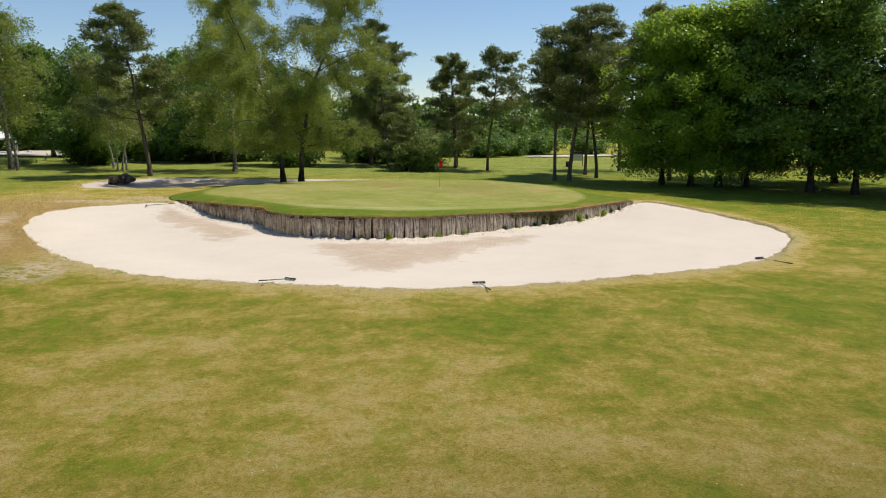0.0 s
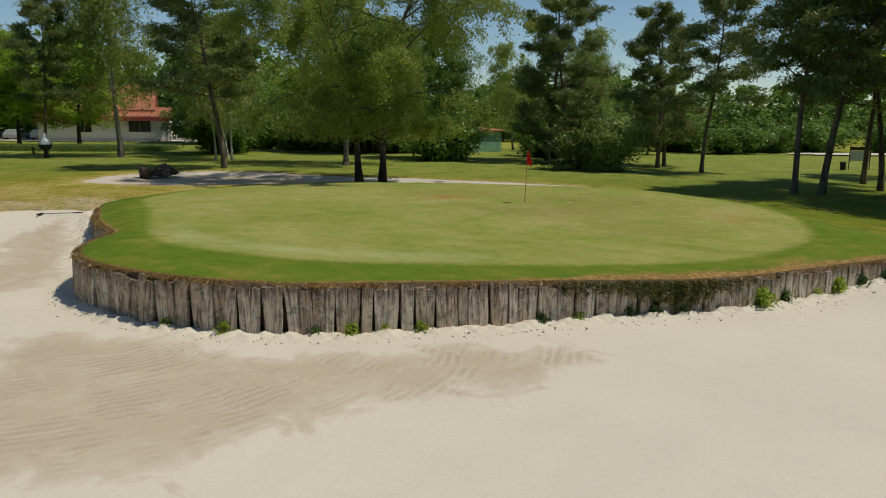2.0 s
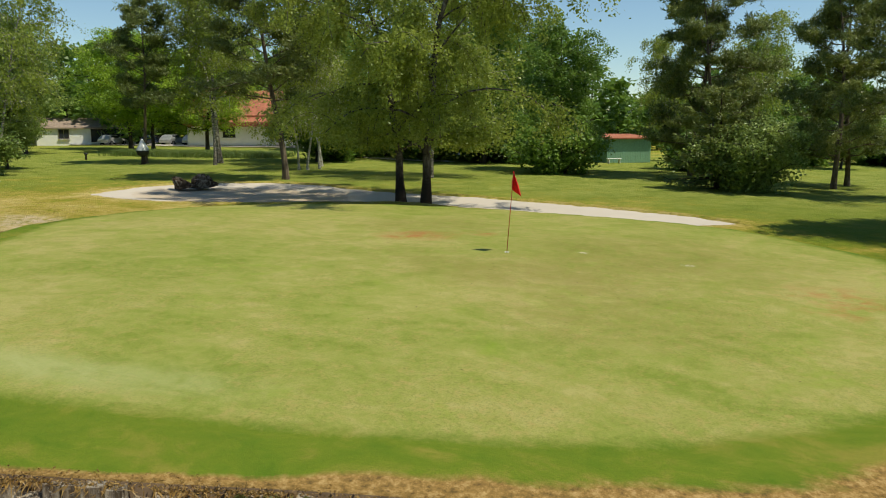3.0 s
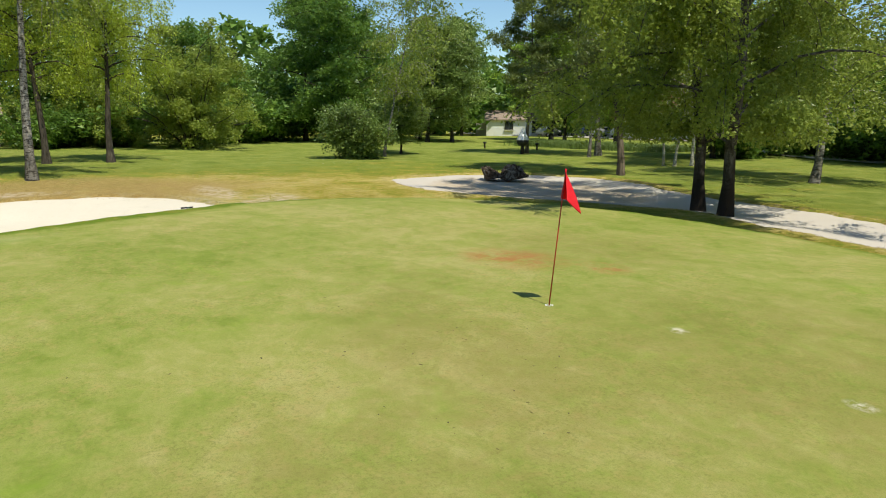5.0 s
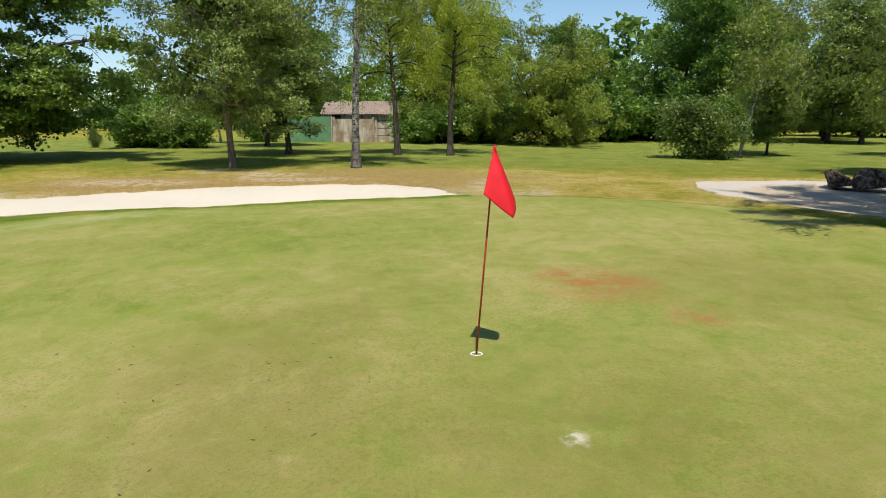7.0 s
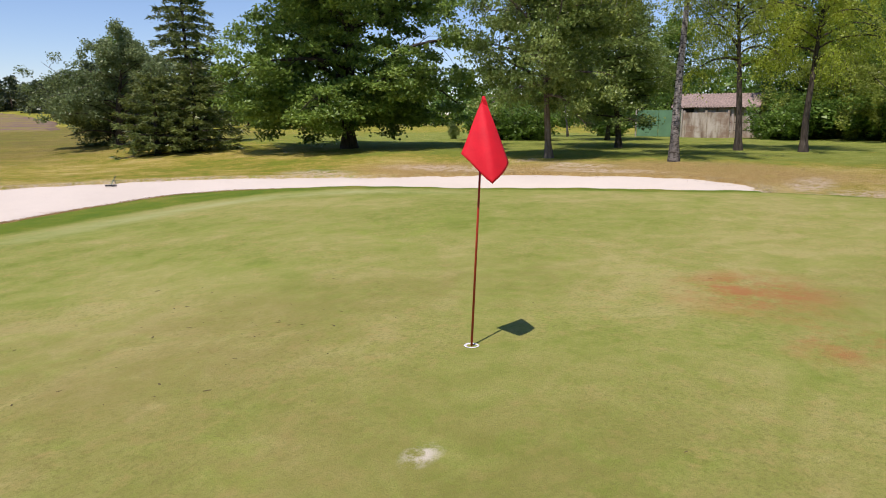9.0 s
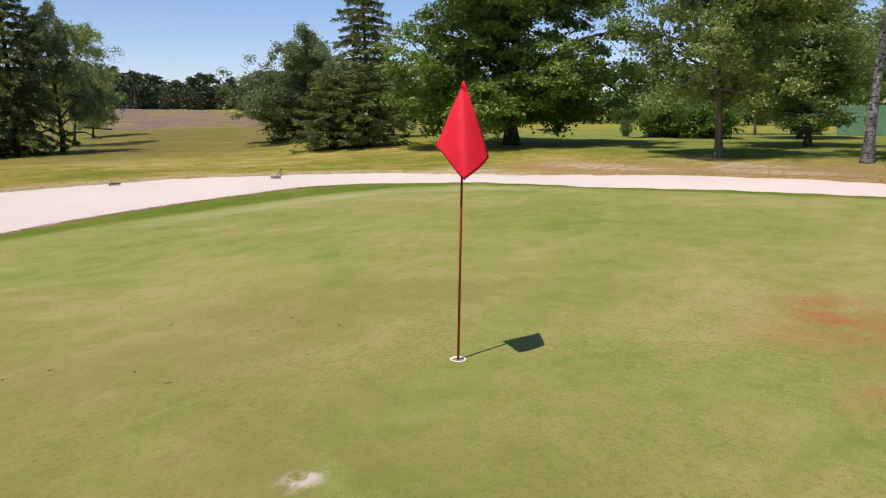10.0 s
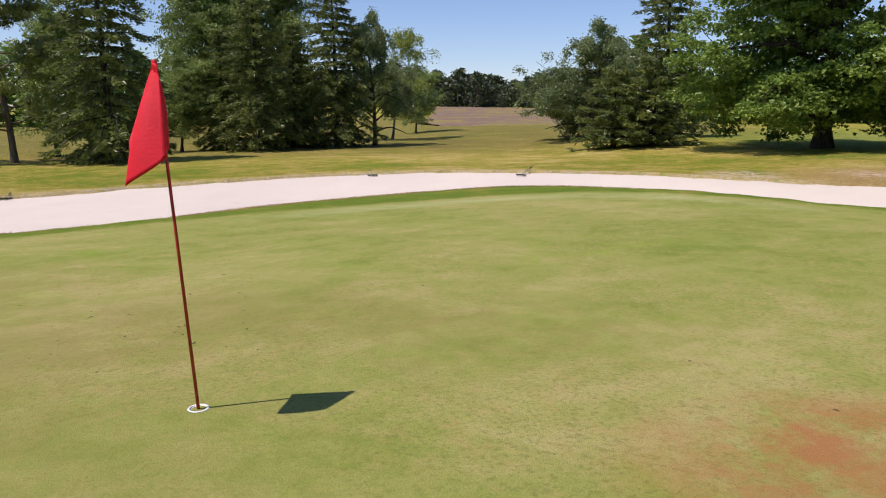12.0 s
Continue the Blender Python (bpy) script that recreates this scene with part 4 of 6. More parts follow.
form("oak_fresh", broad_tree(28, 16, 5.2, 0.13, 0.26, 38000, 0.24, sub=13, clump=0.52, sides=3, clear=1.2), M_BARK_DARK, L_LIME)
form("oak_high", broad_tree(29, 16, 5.0, 0.24, 0.28, 34000, 0.24, sub=13, clump=0.52, sides=3, clear=3.4), M_BARK_DARK, L_LIME)
form("oak_b", broad_tree(22, 16, 4.8, 0.14, 0.24, 30000, 0.25, shape="oval", sub=12, clump=0.5, sides=3, clear=1.0), M_BARK_DARK, L_OAK)
form("wood_oak", broad_tree(26, 16, 5.0, 0.10, 0.28, 20000, 0.27, sub=8, clump=0.6, sides=3, clear=1.2), M_BARK_DARK, L_OAK)
form("wood_maple", broad_tree(27, 15, 4.6, 0.14, 0.25, 17000, 0.27, sub=8, clump=0.6, shape="oval", sides=3, clear=2.0), M_BARK_DARK, L_MAPLE)
form("maple_a", broad_tree(23, 14, 5.6, 0.29, 0.28, 46000, 0.20, sub=15, clump=0.5, flat=0.35, bend=0.02, clear=3.0), M_BARK_GREY, L_MAPLE)
form("maple_b", broad_tree(24, 14, 4.4, 0.18, 0.25, 34000, 0.21, shape="oval", sub=13, clump=0.5, flat=0.35, sides=3, clear=2.4), M_BARK_DARK, L_MAPLE)
form("big_maple", broad_tree(25, 16, 7.4, 0.10, 0.5, 130000, 0.24, droop=0.17, sub=30, clump=0.48, flat=0.34, clear=1.0), M_BARK_DARK, L_SWEEP)
form("pine_a", pine_tree(31, 15, 3.4, 0.40, 0.16, 4200, 0.012), M_BARK_PINE, L_PINE)
form("pine_b", pine_tree(32, 16, 3.8, 0.34, 0.18, 5200, 0.012), M_BARK_PINE, L_PINE)
form("pine_c", pine_tree(33, 17, 4.2, 0.12, 0.22, 7500, 0.015), M_BARK_PINE, L_PINE)
form("spruce_a", spruce_tree(41, 16, 4.2, per=420, sag=0.2), M_BARK_DARK, L_SPRUCE)
form("spruce_b", spruce_tree(42, 15, 3.6, per=390, sag=0.24), M_BARK_DARK, L_SPRUCE)
form("yew", spruce_tree(43, 6.5, 3.4, 0.02, 0.2, 420, 0.05), M_BARK_DARK, L_SPRUCE)
form("shrub_a", shrub(51, 4.4, 2.6, 16000, 0.17), M_BARK_DARK, L_MAPLE)
form("shrub_b", shrub(52, 10.5, 5.5, 40000, 0.19, 3), M_BARK_DARK, L_WILLOW)
form("shrub_c", shrub(55, 10.5, 5.5, 40000, 0.19, 3), M_BARK_DARK, L_BIRCH)
form("hedge", shrub(53, 4.0, 3.4, 7000, 0.30, 3), M_BARK_DARK, L_OAK)
form("willow", birch_tree(54, 11, 4.6, 0.10, 0.28, 34000, 0.18, sides=3), M_BARK_DARK, L_WILLOW)

BIRCH = "birch with drooping fresh green foliage and dark rough trunk foot"
THIN = "slender birch with pale peeling trunk and thin green crown"
PINE = "tall pine with bare reddish brown trunk and open needle crown"
PINE_FULL = "full dark green pine with branches low down the trunk"
OAK = "dense dark green broad-leaved tree with short dark trunk"
SPRUCE = "dark green spruce with boughs down to the grass"
# north, behind the green
tree("birch", "birch_a", -9.44, 15.6, 17.5, BIRCH, 40, group="pair of birches", wide=1.12)
tree("birch", "birch_a", -7.95, 15.2, 18.0, BIRCH, 200, group="pair of birches", wide=1.12)
tree("birch", "birch_b", -13.0, 29.4, 16, THIN, 10, wide=1.35)
tree("birch", "birch_scarred", -35.0, 35.5, 16.5, THIN, 70, wide=1.15)
tree("birch", "birch_c", -34.0, 33.5, 15.5, THIN, 150, wide=1.1)
tree("birch", "birch_stem", -24.5, 31.2, 10, THIN, 30)
tree("birch", "birch_stem", -24.1, 31.8, 10.5, THIN, 130)
tree("birch", "birch_stem", -23.8, 33.2, 12, THIN, 220)
tree("birch", "birch_stem", -25.4, 36.5, 13, THIN, 300)
tree("pine", "pine_b", -20.9, 23.4, 15.5, "dark pine with a slightly leaning brown trunk", 80, wide=1.25)
tree("pine", "pine_c", 4.4, 42.0, 18.5, PINE_FULL, 0)
tree("pine", "pine_c", 5.8, 38.3, 15.0, PINE_FULL, 120)
tree("yew", "yew", 6.0, 30.6, 6.5, "low dark evergreen bush with spreading branches", 0, category="bush")
tree("pine", "pine_c", 13.2, 34.2, 14.0, PINE_FULL, 60)
tree("pine", "pine_c", 14.6, 37.6, 13.5, PINE_FULL, 160)
tree("bush", "shrub_a", 7.8, 29.6, 4.9, "broad-leaved green bush at the foot of pines", 60, category="bush")
tree("pine", "pine_a", 15.6, 29.6, 14.5, PINE, 20, wide=1.1)
tree("pine", "pine_a", 16.1, 13.4, 15.5, PINE, 100, wide=1.1)
tree("pine", "pine_b", 17.6, 13.2, 17.0, PINE, 220, wide=1.1)
tree("pine", "pine_a", 24.0, 21.4, 16.0, PINE, 300, wide=1.1)
tree("pine", "pine_b", 22.6, 16.6, 15.0, PINE, 10, wide=1.1)
tree("pine", "pine_a", 31.5, 26.5, 16.0, PINE, 140, wide=1.1)
tree("oak", "oak_fresh", 24.4, 7.9, 15.5, "fresh bright green broad-leaved tree with dark trunk", 0, group="row of oaks")
tree("oak", "oak_fresh", 26.2, 6.0, 16.6, "fresh bright green broad-leaved tree with dark trunk", 90, group="row of oaks")
tree("oak", "oak_fresh", 27.6, 4.0, 17.0, "fresh bright green broad-leaved tree with dark trunk", 200, group="row of oaks")
tree("oak", "oak_b", 30.0, 3.2, 15.5, OAK, 300, group="row of oaks")
tree("oak", "oak_a", 32.2, -1.8, 19.0, OAK, 45, group="row of oaks")
tree("oak", "oak_b", 34.2, -4.4, 19.0, OAK, 130, group="row of oaks")
tree("oak", "oak_a", 36.0, -9.0, 17.0, OAK, 250, group="row of oaks")
# trees added behind the oaks, to shade the lawn there
tree("oak", "wood_oak", 36.5, 11.0, 15, "dark leafy tree added behind oaks for shade", 20)
tree("oak", "wood_oak", 41.0, 4.0, 16, "dark leafy tree added behind oaks for shade", 120)
tree("oak", "wood_oak", 43.0, -5.0, 17, "dark leafy tree added behind oaks for shade", 220)
tree("oak", "oak_b", -28.8, 42.0, 14.5, "dark leafy tree with low branches", 20)
tree("oak", "oak_a", -36.4, 66.0, 16, "dark leafy tree with low branches", 80, wide=1.1)
tree("oak", "oak_b", -6.0, 42.0, 13, "dark leafy tree with low branches", 140)
tree("oak", "wood_oak", -15.0, 50.0, 16, "dark leafy tree with low branches", 10)
tree("oak", "wood_oak", -19.0, 63.0, 16, "dark leafy tree with low branches", 60)
tree("maple", "oak_fresh", -23.0, 55.0, 10, "small fresh bright green tree behind a pine", 60)
# west
tree("pine", "pine_b", -39.8, 31.9, 14, PINE, 200)
tree("shrub", "shrub_a", -39.3, 15.6, 4.4, "rounded leafy green shrub growing on the lawn", 0, category="shrub")
tree("birch", "birch_c", -41.0, 18.8, 15, THIN, 80)
tree("hazel", "maple_b", -43.4, 21.6, 6.2, "small pale green hazel with thin trunks", 200, wide=1.1)
tree("maple", "wood_maple", -61.0, 34.8, 15, "leafy green tree with slim trunk", 80)
tree("maple", "wood_maple", -59.6, 37.2, 15, "leafy green tree with slim trunk", 180)
tree("oak", "oak_high", -59.4, 51.6, 14.5, "broad fresh green tree beside the car park", 20)
tree("oak", "oak_high", -53.0, 48.0, 13, "broad fresh green tree beside the car park", 120)
tree("oak", "oak_high", -47.6, 50.5, 12.0, "broad fresh green tree beside the car park", 220, wide=1.2)
tree("oak", "oak_b", -64.0, 25.0, 18, "tall dark green leafy tree", 60)
tree("willow_shrub", "shrub_c", -57.6, 8.2, 12.3, "large loose willow shrub with many stems", 0, category="shrub")
tree("willow_shrub", "shrub_c", -64.0, 0.5, 10, "large loose willow shrub with many stems", 130, category="shrub")
tree("maple", "birch_yellow", -41.9, -0.4, 14, "tree with yellow-green fresh leaves", 0)
tree("maple", "birch_yellow", -42.0, -4.0, 14, "tree with yellow-green fresh leaves", 120)
tree("birch", "birch_scarred", -31.0, -5.35, 17, "birch with black and white scarred trunk", 20)
tree("maple", "maple_a", -31.0, -11.9, 12.5, "spreading maple with fresh green leaves", 50, wide=0.86)
tree("maple", "maple_b", -41.5, -11.3, 11.5, "maple with low fresh green crown", 150, wide=1.2)
tree("maple", "maple_b", -53.2, -15.8, 12, "dark leafy tree with forked trunk", 250)
tree("birch", "birch_c", -60.8, -22.1, 13, THIN, 10)
tree("sapling", "shrub_a", -51.0, -29.2, 1.7, "small young sapling with sparse leaves", 0, category="sapling", wide=0.5)
tree("maple", "big_maple", -33.3, -27.2, 16.5, "broad maple with branches sweeping to the grass", 0)
# south, along the fairway
tree("spruce", "spruce_a", -36.2, -46.0, 16.5, SPRUCE, 0)
tree("yew", "yew", -26.4, -37.8, 5.4, "low dark evergreen bush with spreading branches", 40, category="bush", wide=1.25)
tree("yew", "yew", -28.6, -36.6, 6.0, "low dark evergreen bush with spreading branches", 160, category="bush", wide=1.3)
tree("willow", "willow", -29.6, -46.2, 9.4, "grey-green willow with hanging branches", 0, wide=1.2)
tree("pine", "pine_b", 27.5, 11.0, 17.0, PINE, 40)
tree("willow", "shrub_b", -31.6, -49.4, 9.0, "grey-green willow with hanging branches", 130, wide=1.1)
tree("pine", "pine_c", 10.8, -45.7, 16, PINE_FULL, 0)
tree("spruce", "spruce_a", 5.0, -42.8, 16.5, SPRUCE, 60)
tree("oak", "maple_b", 9.5, -52.0, 11.5, "bright green leafy tree among spruces", 100)
tree("oak", "maple_b", 1.3, -54.0, 7.8, "bright green leafy tree among spruces", 10)
tree("spruce", "spruce_a", -4.4, -50.6, 13.5, SPRUCE, 120, wide=1.1)
tree("spruce", "spruce_b", -7.2, -54.0, 9.5, SPRUCE, 200, wide=1.4)
tree("spruce", "spruce_b", -1.9, -53.3, 9.0, SPRUCE, 20, wide=1.3)
tree("spruce", "spruce_a", -10.4, -52.6, 14.5, SPRUCE, 20, wide=1.1)
tree("maple", "maple_a", -6.2, -66.0, 18, "tall leafy tree behind spruces", 0, wide=0.85)
tree("maple", "maple_a", -1.5, -67.0, 17, "tall leafy tree behind spruces", 70, wide=0.75)
tree("birch", "willow", -13.8, -54.0, 11.3, "birch with grey-green drooping crown", 190, wide=0.72)
tree("maple", "wood_maple", 8.5, -62.0, 8.0, "leafy tree behind spruces", 100)
tree("birch", "birch_b", -18.4, -66.0, 11, THIN, 90, wide=1.2)
tree("oak", "maple_b", -25.3, -81.0, 8.4, "leafy tree at the edge of the fairway", 0)

# ---- building blocks ----
def box(bm, x0, y0, z0, x1, y1, z1, m=None):
    r = bmesh.ops.create_cube(bm, size=1, matrix=Matrix.Translation(((x0 + x1) / 2, (y0 + y1) / 2, (z0 + z1) / 2)) @ Matrix.Diagonal((x1 - x0, y1 - y0, z1 - z0, 1)))
    if m is not None:
        bmesh.ops.transform(bm, matrix=m, verts=r["verts"])
    return r["verts"]


def bevelled(bm, width=0.02, segments=2):
    bmesh.ops.bevel(bm, geom=bm.edges[:], offset=width, segments=segments, affect="EDGES", profile=0.6)
    return bm


def block(name, size, material, parent, at=(0, 0, 0), turn=(0, 0, 0), bevel=0.01, label=""):
    """A bevelled box part, its base centred at a place of its parent."""
    bm = bmesh.new()
    box(bm, -size[0] / 2, -size[1] / 2, 0, size[0] / 2, size[1] / 2, size[2])
    if bevel:
        bevelled(bm, bevel, 1)
    ob = part(name, bm, material, parent, label)
    ob.matrix_local = pose(*at, *turn)
    return ob


def rod(name, p, q, r0, r1, material, parent, sides=10, label="", n=2):
    pts = [np.array(p) + (np.array(q) - np.array(p)) * i / (n - 1) for i in range(n)]
    v, f = tube(pts, np.linspace(r0, r1, n), sides)
    me = bpy.data.meshes.new(name)
    k = len(v)
    faces = f.tolist() + [tuple(range(sides - 1, -1, -1)), tuple(range(k - sides, k))]
    me.from_pydata(v.tolist(), [], faces)
    me.polygons.foreach_set("use_smooth", [True] * len(f) + [False, False])
    me.update()
    return mesh_part(name, me, material, parent, label)


def lathe(name, profile, material, parent, sides=20, label=""):
    """A turned part from (radius, height) pairs."""
    v, f = [], []
    a = np.linspace(0, 2 * np.pi, sides, endpoint=False)
    for r, z in profile:
        v += [(r * math.cos(t), r * math.sin(t), z) for t in a]
    for k in range(len(profile) - 1):
        for j in range(sides):
            j2 = (j + 1) % sides
            f.append((k * sides + j, k * sides + j2, (k + 1) * sides + j2, (k + 1) * sides + j))
    me = bpy.data.meshes.new(name)
    me.from_pydata(v, [], f)
    me.polygons.foreach_set("use_smooth", [True] * len(f))
    me.update()
    return mesh_part(name, me, material, parent, label)


def z_at(x, y):
    return float(lie(np.array([float(x)]), np.array([float(y)]))[0])


def sand_at(x, y):
    return float(sand_height(np.array([float(x)]), np.array([float(y)]))[0])


M_RED = plain("red_flag_cloth", (0.78, 0.016, 0.03), 0.65, vary=0.1)
M_POLE = plain("red_brown_lacquer", (0.46, 0.05, 0.03), 0.35, vary=0.3, scale=12)
M_WHITE = plain("white_paint", (0.78, 0.77, 0.74), 0.7, vary=0.06, scale=1.5)
M_WHITE_PLASTIC = plain("white_plastic", (0.8, 0.8, 0.8), 0.4, vary=0.05)
M_BLACK = plain("black_plastic", (0.03, 0.03, 0.032), 0.5, vary=0.3)
M_TEAL = plain("green_steel_tube", (0.10, 0.21, 0.16), 0.45, vary=0.25)
M_TILE = plain("red_roof_tiles", (0.43, 0.155, 0.09), 0.85, vary=0.3, scale=2.5)
M_FASCIA = plain("dark_red_fascia", (0.36, 0.08, 0.07), 0.7)
M_DARK_GLASS = plain("dark_window_glass", (0.03, 0.035, 0.04), 0.12, vary=0.2, spec=0.6)
M_GREEN_PAINT = plain("green_painted_boards", (0.13, 0.265, 0.15), 0.6, vary=0.16, scale=1.5)
M_SHED_PAINT = plain("pale_green_painted_boards", (0.23, 0.40, 0.27), 0.6, vary=0.12)
M_CONCRETE = plain("pale_concrete", (0.44, 0.40, 0.34), 0.92, vary=0.25, scale=0.9)
M_CORRUGATED = plain("weathered_roof_sheets", (0.33, 0.25, 0.205), 0.9, vary=0.5, scale=5.0)
M_GRAVEL = plain("pale_gravel", (0.55, 0.50, 0.43), 0.95, vary=0.18, scale=1.2)
M_CANVAS = plain("white_canvas", (0.82, 0.82, 0.80), 0.7, vary=0.04)
M_DARK_WOOD = plain("dark_stained_wood", (0.06, 0.045, 0.035), 0.8, vary=0.3)
M_TYRE = plain("tyre_rubber", (0.02, 0.02, 0.02), 0.8)
M_CHROME = plain("brushed_metal", (0.5, 0.5, 0.52), 0.35, 1.0)
M_GALV = plain("galvanised_sheet", (0.62, 0.63, 0.64), 0.45, 0.3, vary=0.1)
M_CAR = [plain("blue_black_car_paint", (0.02, 0.03, 0.06), 0.25, spec=0.6), plain("silver_car_paint", (0.45, 0.46, 0.48), 0.3, 0.4), plain("white_car_paint", (0.72, 0.72, 0.72), 0.3, spec=0.5)]
M_DRY = leaf_material("dry_grass", (0.14, 0.10, 0.04), (0.30, 0.22, 0.09), (0.52, 0.42, 0.22), 0.25, 1.2)
M_MOSS = leaf_material("brown_moss_grass", (0.08, 0.05, 0.015), (0.25, 0.145, 0.04), (0.50, 0.34, 0.12), 0.2, 0.9)
M_WEED = leaf_material("weed_leaves", (0.10, 0.16, 0.015), (0.26, 0.36, 0.04), (0.55, 0.62, 0.10), 0.4, 2.0)
M_WEED_DARK = leaf_material("dark_weed_leaves", (0.02, 0.05, 0.01), (0.06, 0.12, 0.02), (0.14, 0.22, 0.04), 0.3, 2.0)
M_TALL = leaf_material("tall_grass", (0.06, 0.10, 0.02), (0.14, 0.21, 0.05), (0.26, 0.32, 0.10), 0.35, 0.6)

# ---- flagstick and hole ----
flagstick = thing("flagstick", "thin red-brown flagstick with limp red flag in the hole", "golf flag", at=pose(0, 0, 0, -4.1, 3.0, 0))
rod("pole", (0, 0, -0.12), (0, 0, 2.08), 0.0105, 0.0085, M_POLE, flagstick, 12)
lathe("tip", [(0.0, 2.105), (0.012, 2.10), (0.015, 2.085), (0.012, 2.07), (0.009, 2.06)], M_RED, flagstick, 12, "small red cap on the pole")


def limp_flag():
    """Cloth tied along the top of the pole, hanging in one deep fold."""
    corners = np.array([(0.0, 0.0, 1.66), (-0.05, 0.13, 1.63), (-0.01, 0.24, 1.60), (0.20, 0.21, 1.46), (0.20, -0.10, 1.66)])
    foot = np.vstack([corners[i] + (corners[i + 1] - corners[i]) * u for i in range(4) for u in np.linspace(0, 1, 7)[:-1]] + [corners[-1]])
    m, n = len(foot), 22
    verts = []
    for i in range(n + 1):
        v = i / n
        for j in range(m):
            s = j / (m - 1)
            tip = np.array((0.012 * math.cos(6 * s), 0.012 * math.sin(6 * s), 2.09 - 0.015 * s))
            p = tip + (foot[j] - tip) * v
            fold = 0.02 * math.sin(9 * s + 2 * v) * v * (1 - 0.4 * v) * 2
            out = np.array((foot[j][0] - 0.1, foot[j][1] - 0.12, 0))
            out /= np.linalg.norm(out) + 1e-6
            verts.append(p + out * (fold + 0.02 * math.sin(math.pi * v) * math.sin(math.pi * s)))
    faces = [(i * m + j, i * m + j + 1, (i + 1) * m + j + 1, (i + 1) * m + j) for i in range(n) for j in range(m - 1)]
    me = bpy.data.meshes.new("flag")
    me.from_pydata([tuple(v) for v in verts], [], faces)
    me.polygons.foreach_set("use_smooth", [True] * len(faces))
    me.update()
    ob = mesh_part("flag", me, M_RED, flagstick, "plain red cloth flag hanging limp")
    mod = ob.modifiers.new("cloth", "SOLIDIFY")
    mod.thickness = 0.003


limp_flag()
cup = thing("hole_cup", "white plastic cup sunk in the green", "golf hole", at=pose(0, 0, 0.002))
lathe("rim", [(0.050, -0.10), (0.052, 0.004), (0.062, 0.005), (0.066, 0.001)], M_WHITE_PLASTIC, cup, 28)
lathe("cup_floor", [(0.0, -0.006), (0.030, -0.004), (0.052, -0.003)], M_WHITE_PLASTIC, cup, 28)

# ---- rakes ----


def rake(x, y, turn, lift, label, on_sand=True):
    z = max(sand_at(x, y), -9) + 0.01 if on_sand else z_at(x, y) + 0.02
    ob = thing("bunker_rake", label, "rake", "bunker rakes", pose(x, y, z, 0, 0, turn))
    block("head", (0.46, 0.06, 0.05), M_BLACK, ob, (0, 0, 0.045), bevel=0.012)
    teeth = bmesh.new()
    for i in range(15):
        box(teeth, -0.215 + i * 0.03, -0.035, 0.0, -0.203 + i * 0.03, -0.02, 0.05)
    part("teeth", teeth, M_BLACK, ob)
    end = (0.03, -1.5, 0.06 + lift)
    rod("handle", (0, -0.03, 0.07), end, 0.017, 0.016, M_TEAL, ob, 8, "green steel handle")
    rod("grip", (0.0265, -1.3, 0.061 + lift * 0.87), (0.034, -1.7, 0.062 + lift * 1.13), 0.021, 0.021, M_BLACK, ob, 8)
    return ob


rake(-7.25, -26.55, -10, 0.12, "black bunker rake lying over the sand edge", True)
rake(-13.37, -24.2, -43, 0.24, "black bunker rake lying with its handle up on the grass", True)
rake(6.6, -24.4, 5, 0.04, "black bunker rake at the sand edge", True)
rake(-19.6, -0.9, 95, 0.05, "dark bunker rake lying on sand near the timber wall", True)

# ---- uprooted stump beside the back bunker ----


def stump():
    sx, sy = -22.7, 16.5
    ob = thing("root_stump", "dark weathered uprooted tree stump lying on sand", "tree stump", at=pose(sx, sy, z_at(sx, sy) - 0.12, 0, 0, 48))
    for name, cx, lean, w, h, d, peak, seed in (("root_lump", -0.46, -0.30, 0.74, 0.98, 0.52, -0.7, 3.0), ("root_lump", 0.50, 0.10, 0.84, 1.02, 0.56, -0.4, 9.0)):
        bm = bmesh.new()
        bmesh.ops.create_icosphere(bm, subdivisions=4, radius=1)
        for v in bm.verts:
            c = v.co.copy()
            u = c.x
            crag = 0.55 * abs(noise.noise(Vector((c.x * 1.9 + seed, c.y * 1.9, c.z * 1.0)))) + 0.28 * abs(noise.noise(Vector((c.x * 5 + seed, c.y * 5, c.z * 1.6)))) - 0.12 + 0.05 * noise.noise(c * 11)
            c *= 0.78 + crag
            c.x = max(-0.9, min(0.9, c.x * 1.12))
            c.y = max(-0.8, min(0.8, c.y * 1.1))
            tall = max(0.25, 1.0 - 0.62 * abs(u - peak))
            c.z = max(c.z, -0.25)
            v.co = Vector((cx + c.x * w + lean * max(c.z, 0), c.y * d, 0.2 + c.z * h * tall * 0.85))
        part(name, bm, M_STUMP, ob)
    return ob


k = Nodes("weathered_root_wood")
g = k.noise(3.0, 6, 0.75, dist=1.2)
f = k.noise(14.0, 4, 0.7)
c = k.ramp(g, [(0.36, (0.022, 0.016, 0.012)), (0.50, (0.115, 0.075, 0.05)), (0.64, (0.44, 0.39, 0.33))])
M_STUMP = k.finish(k.mix(k.math("MULTIPLY", f, 0.5), c, (0.02, 0.015, 0.01)), 0.9, k.bump(k.math("ADD", g, f), 1.0, 0.08))
stump()

# ---- buildings and fittings round the course ----


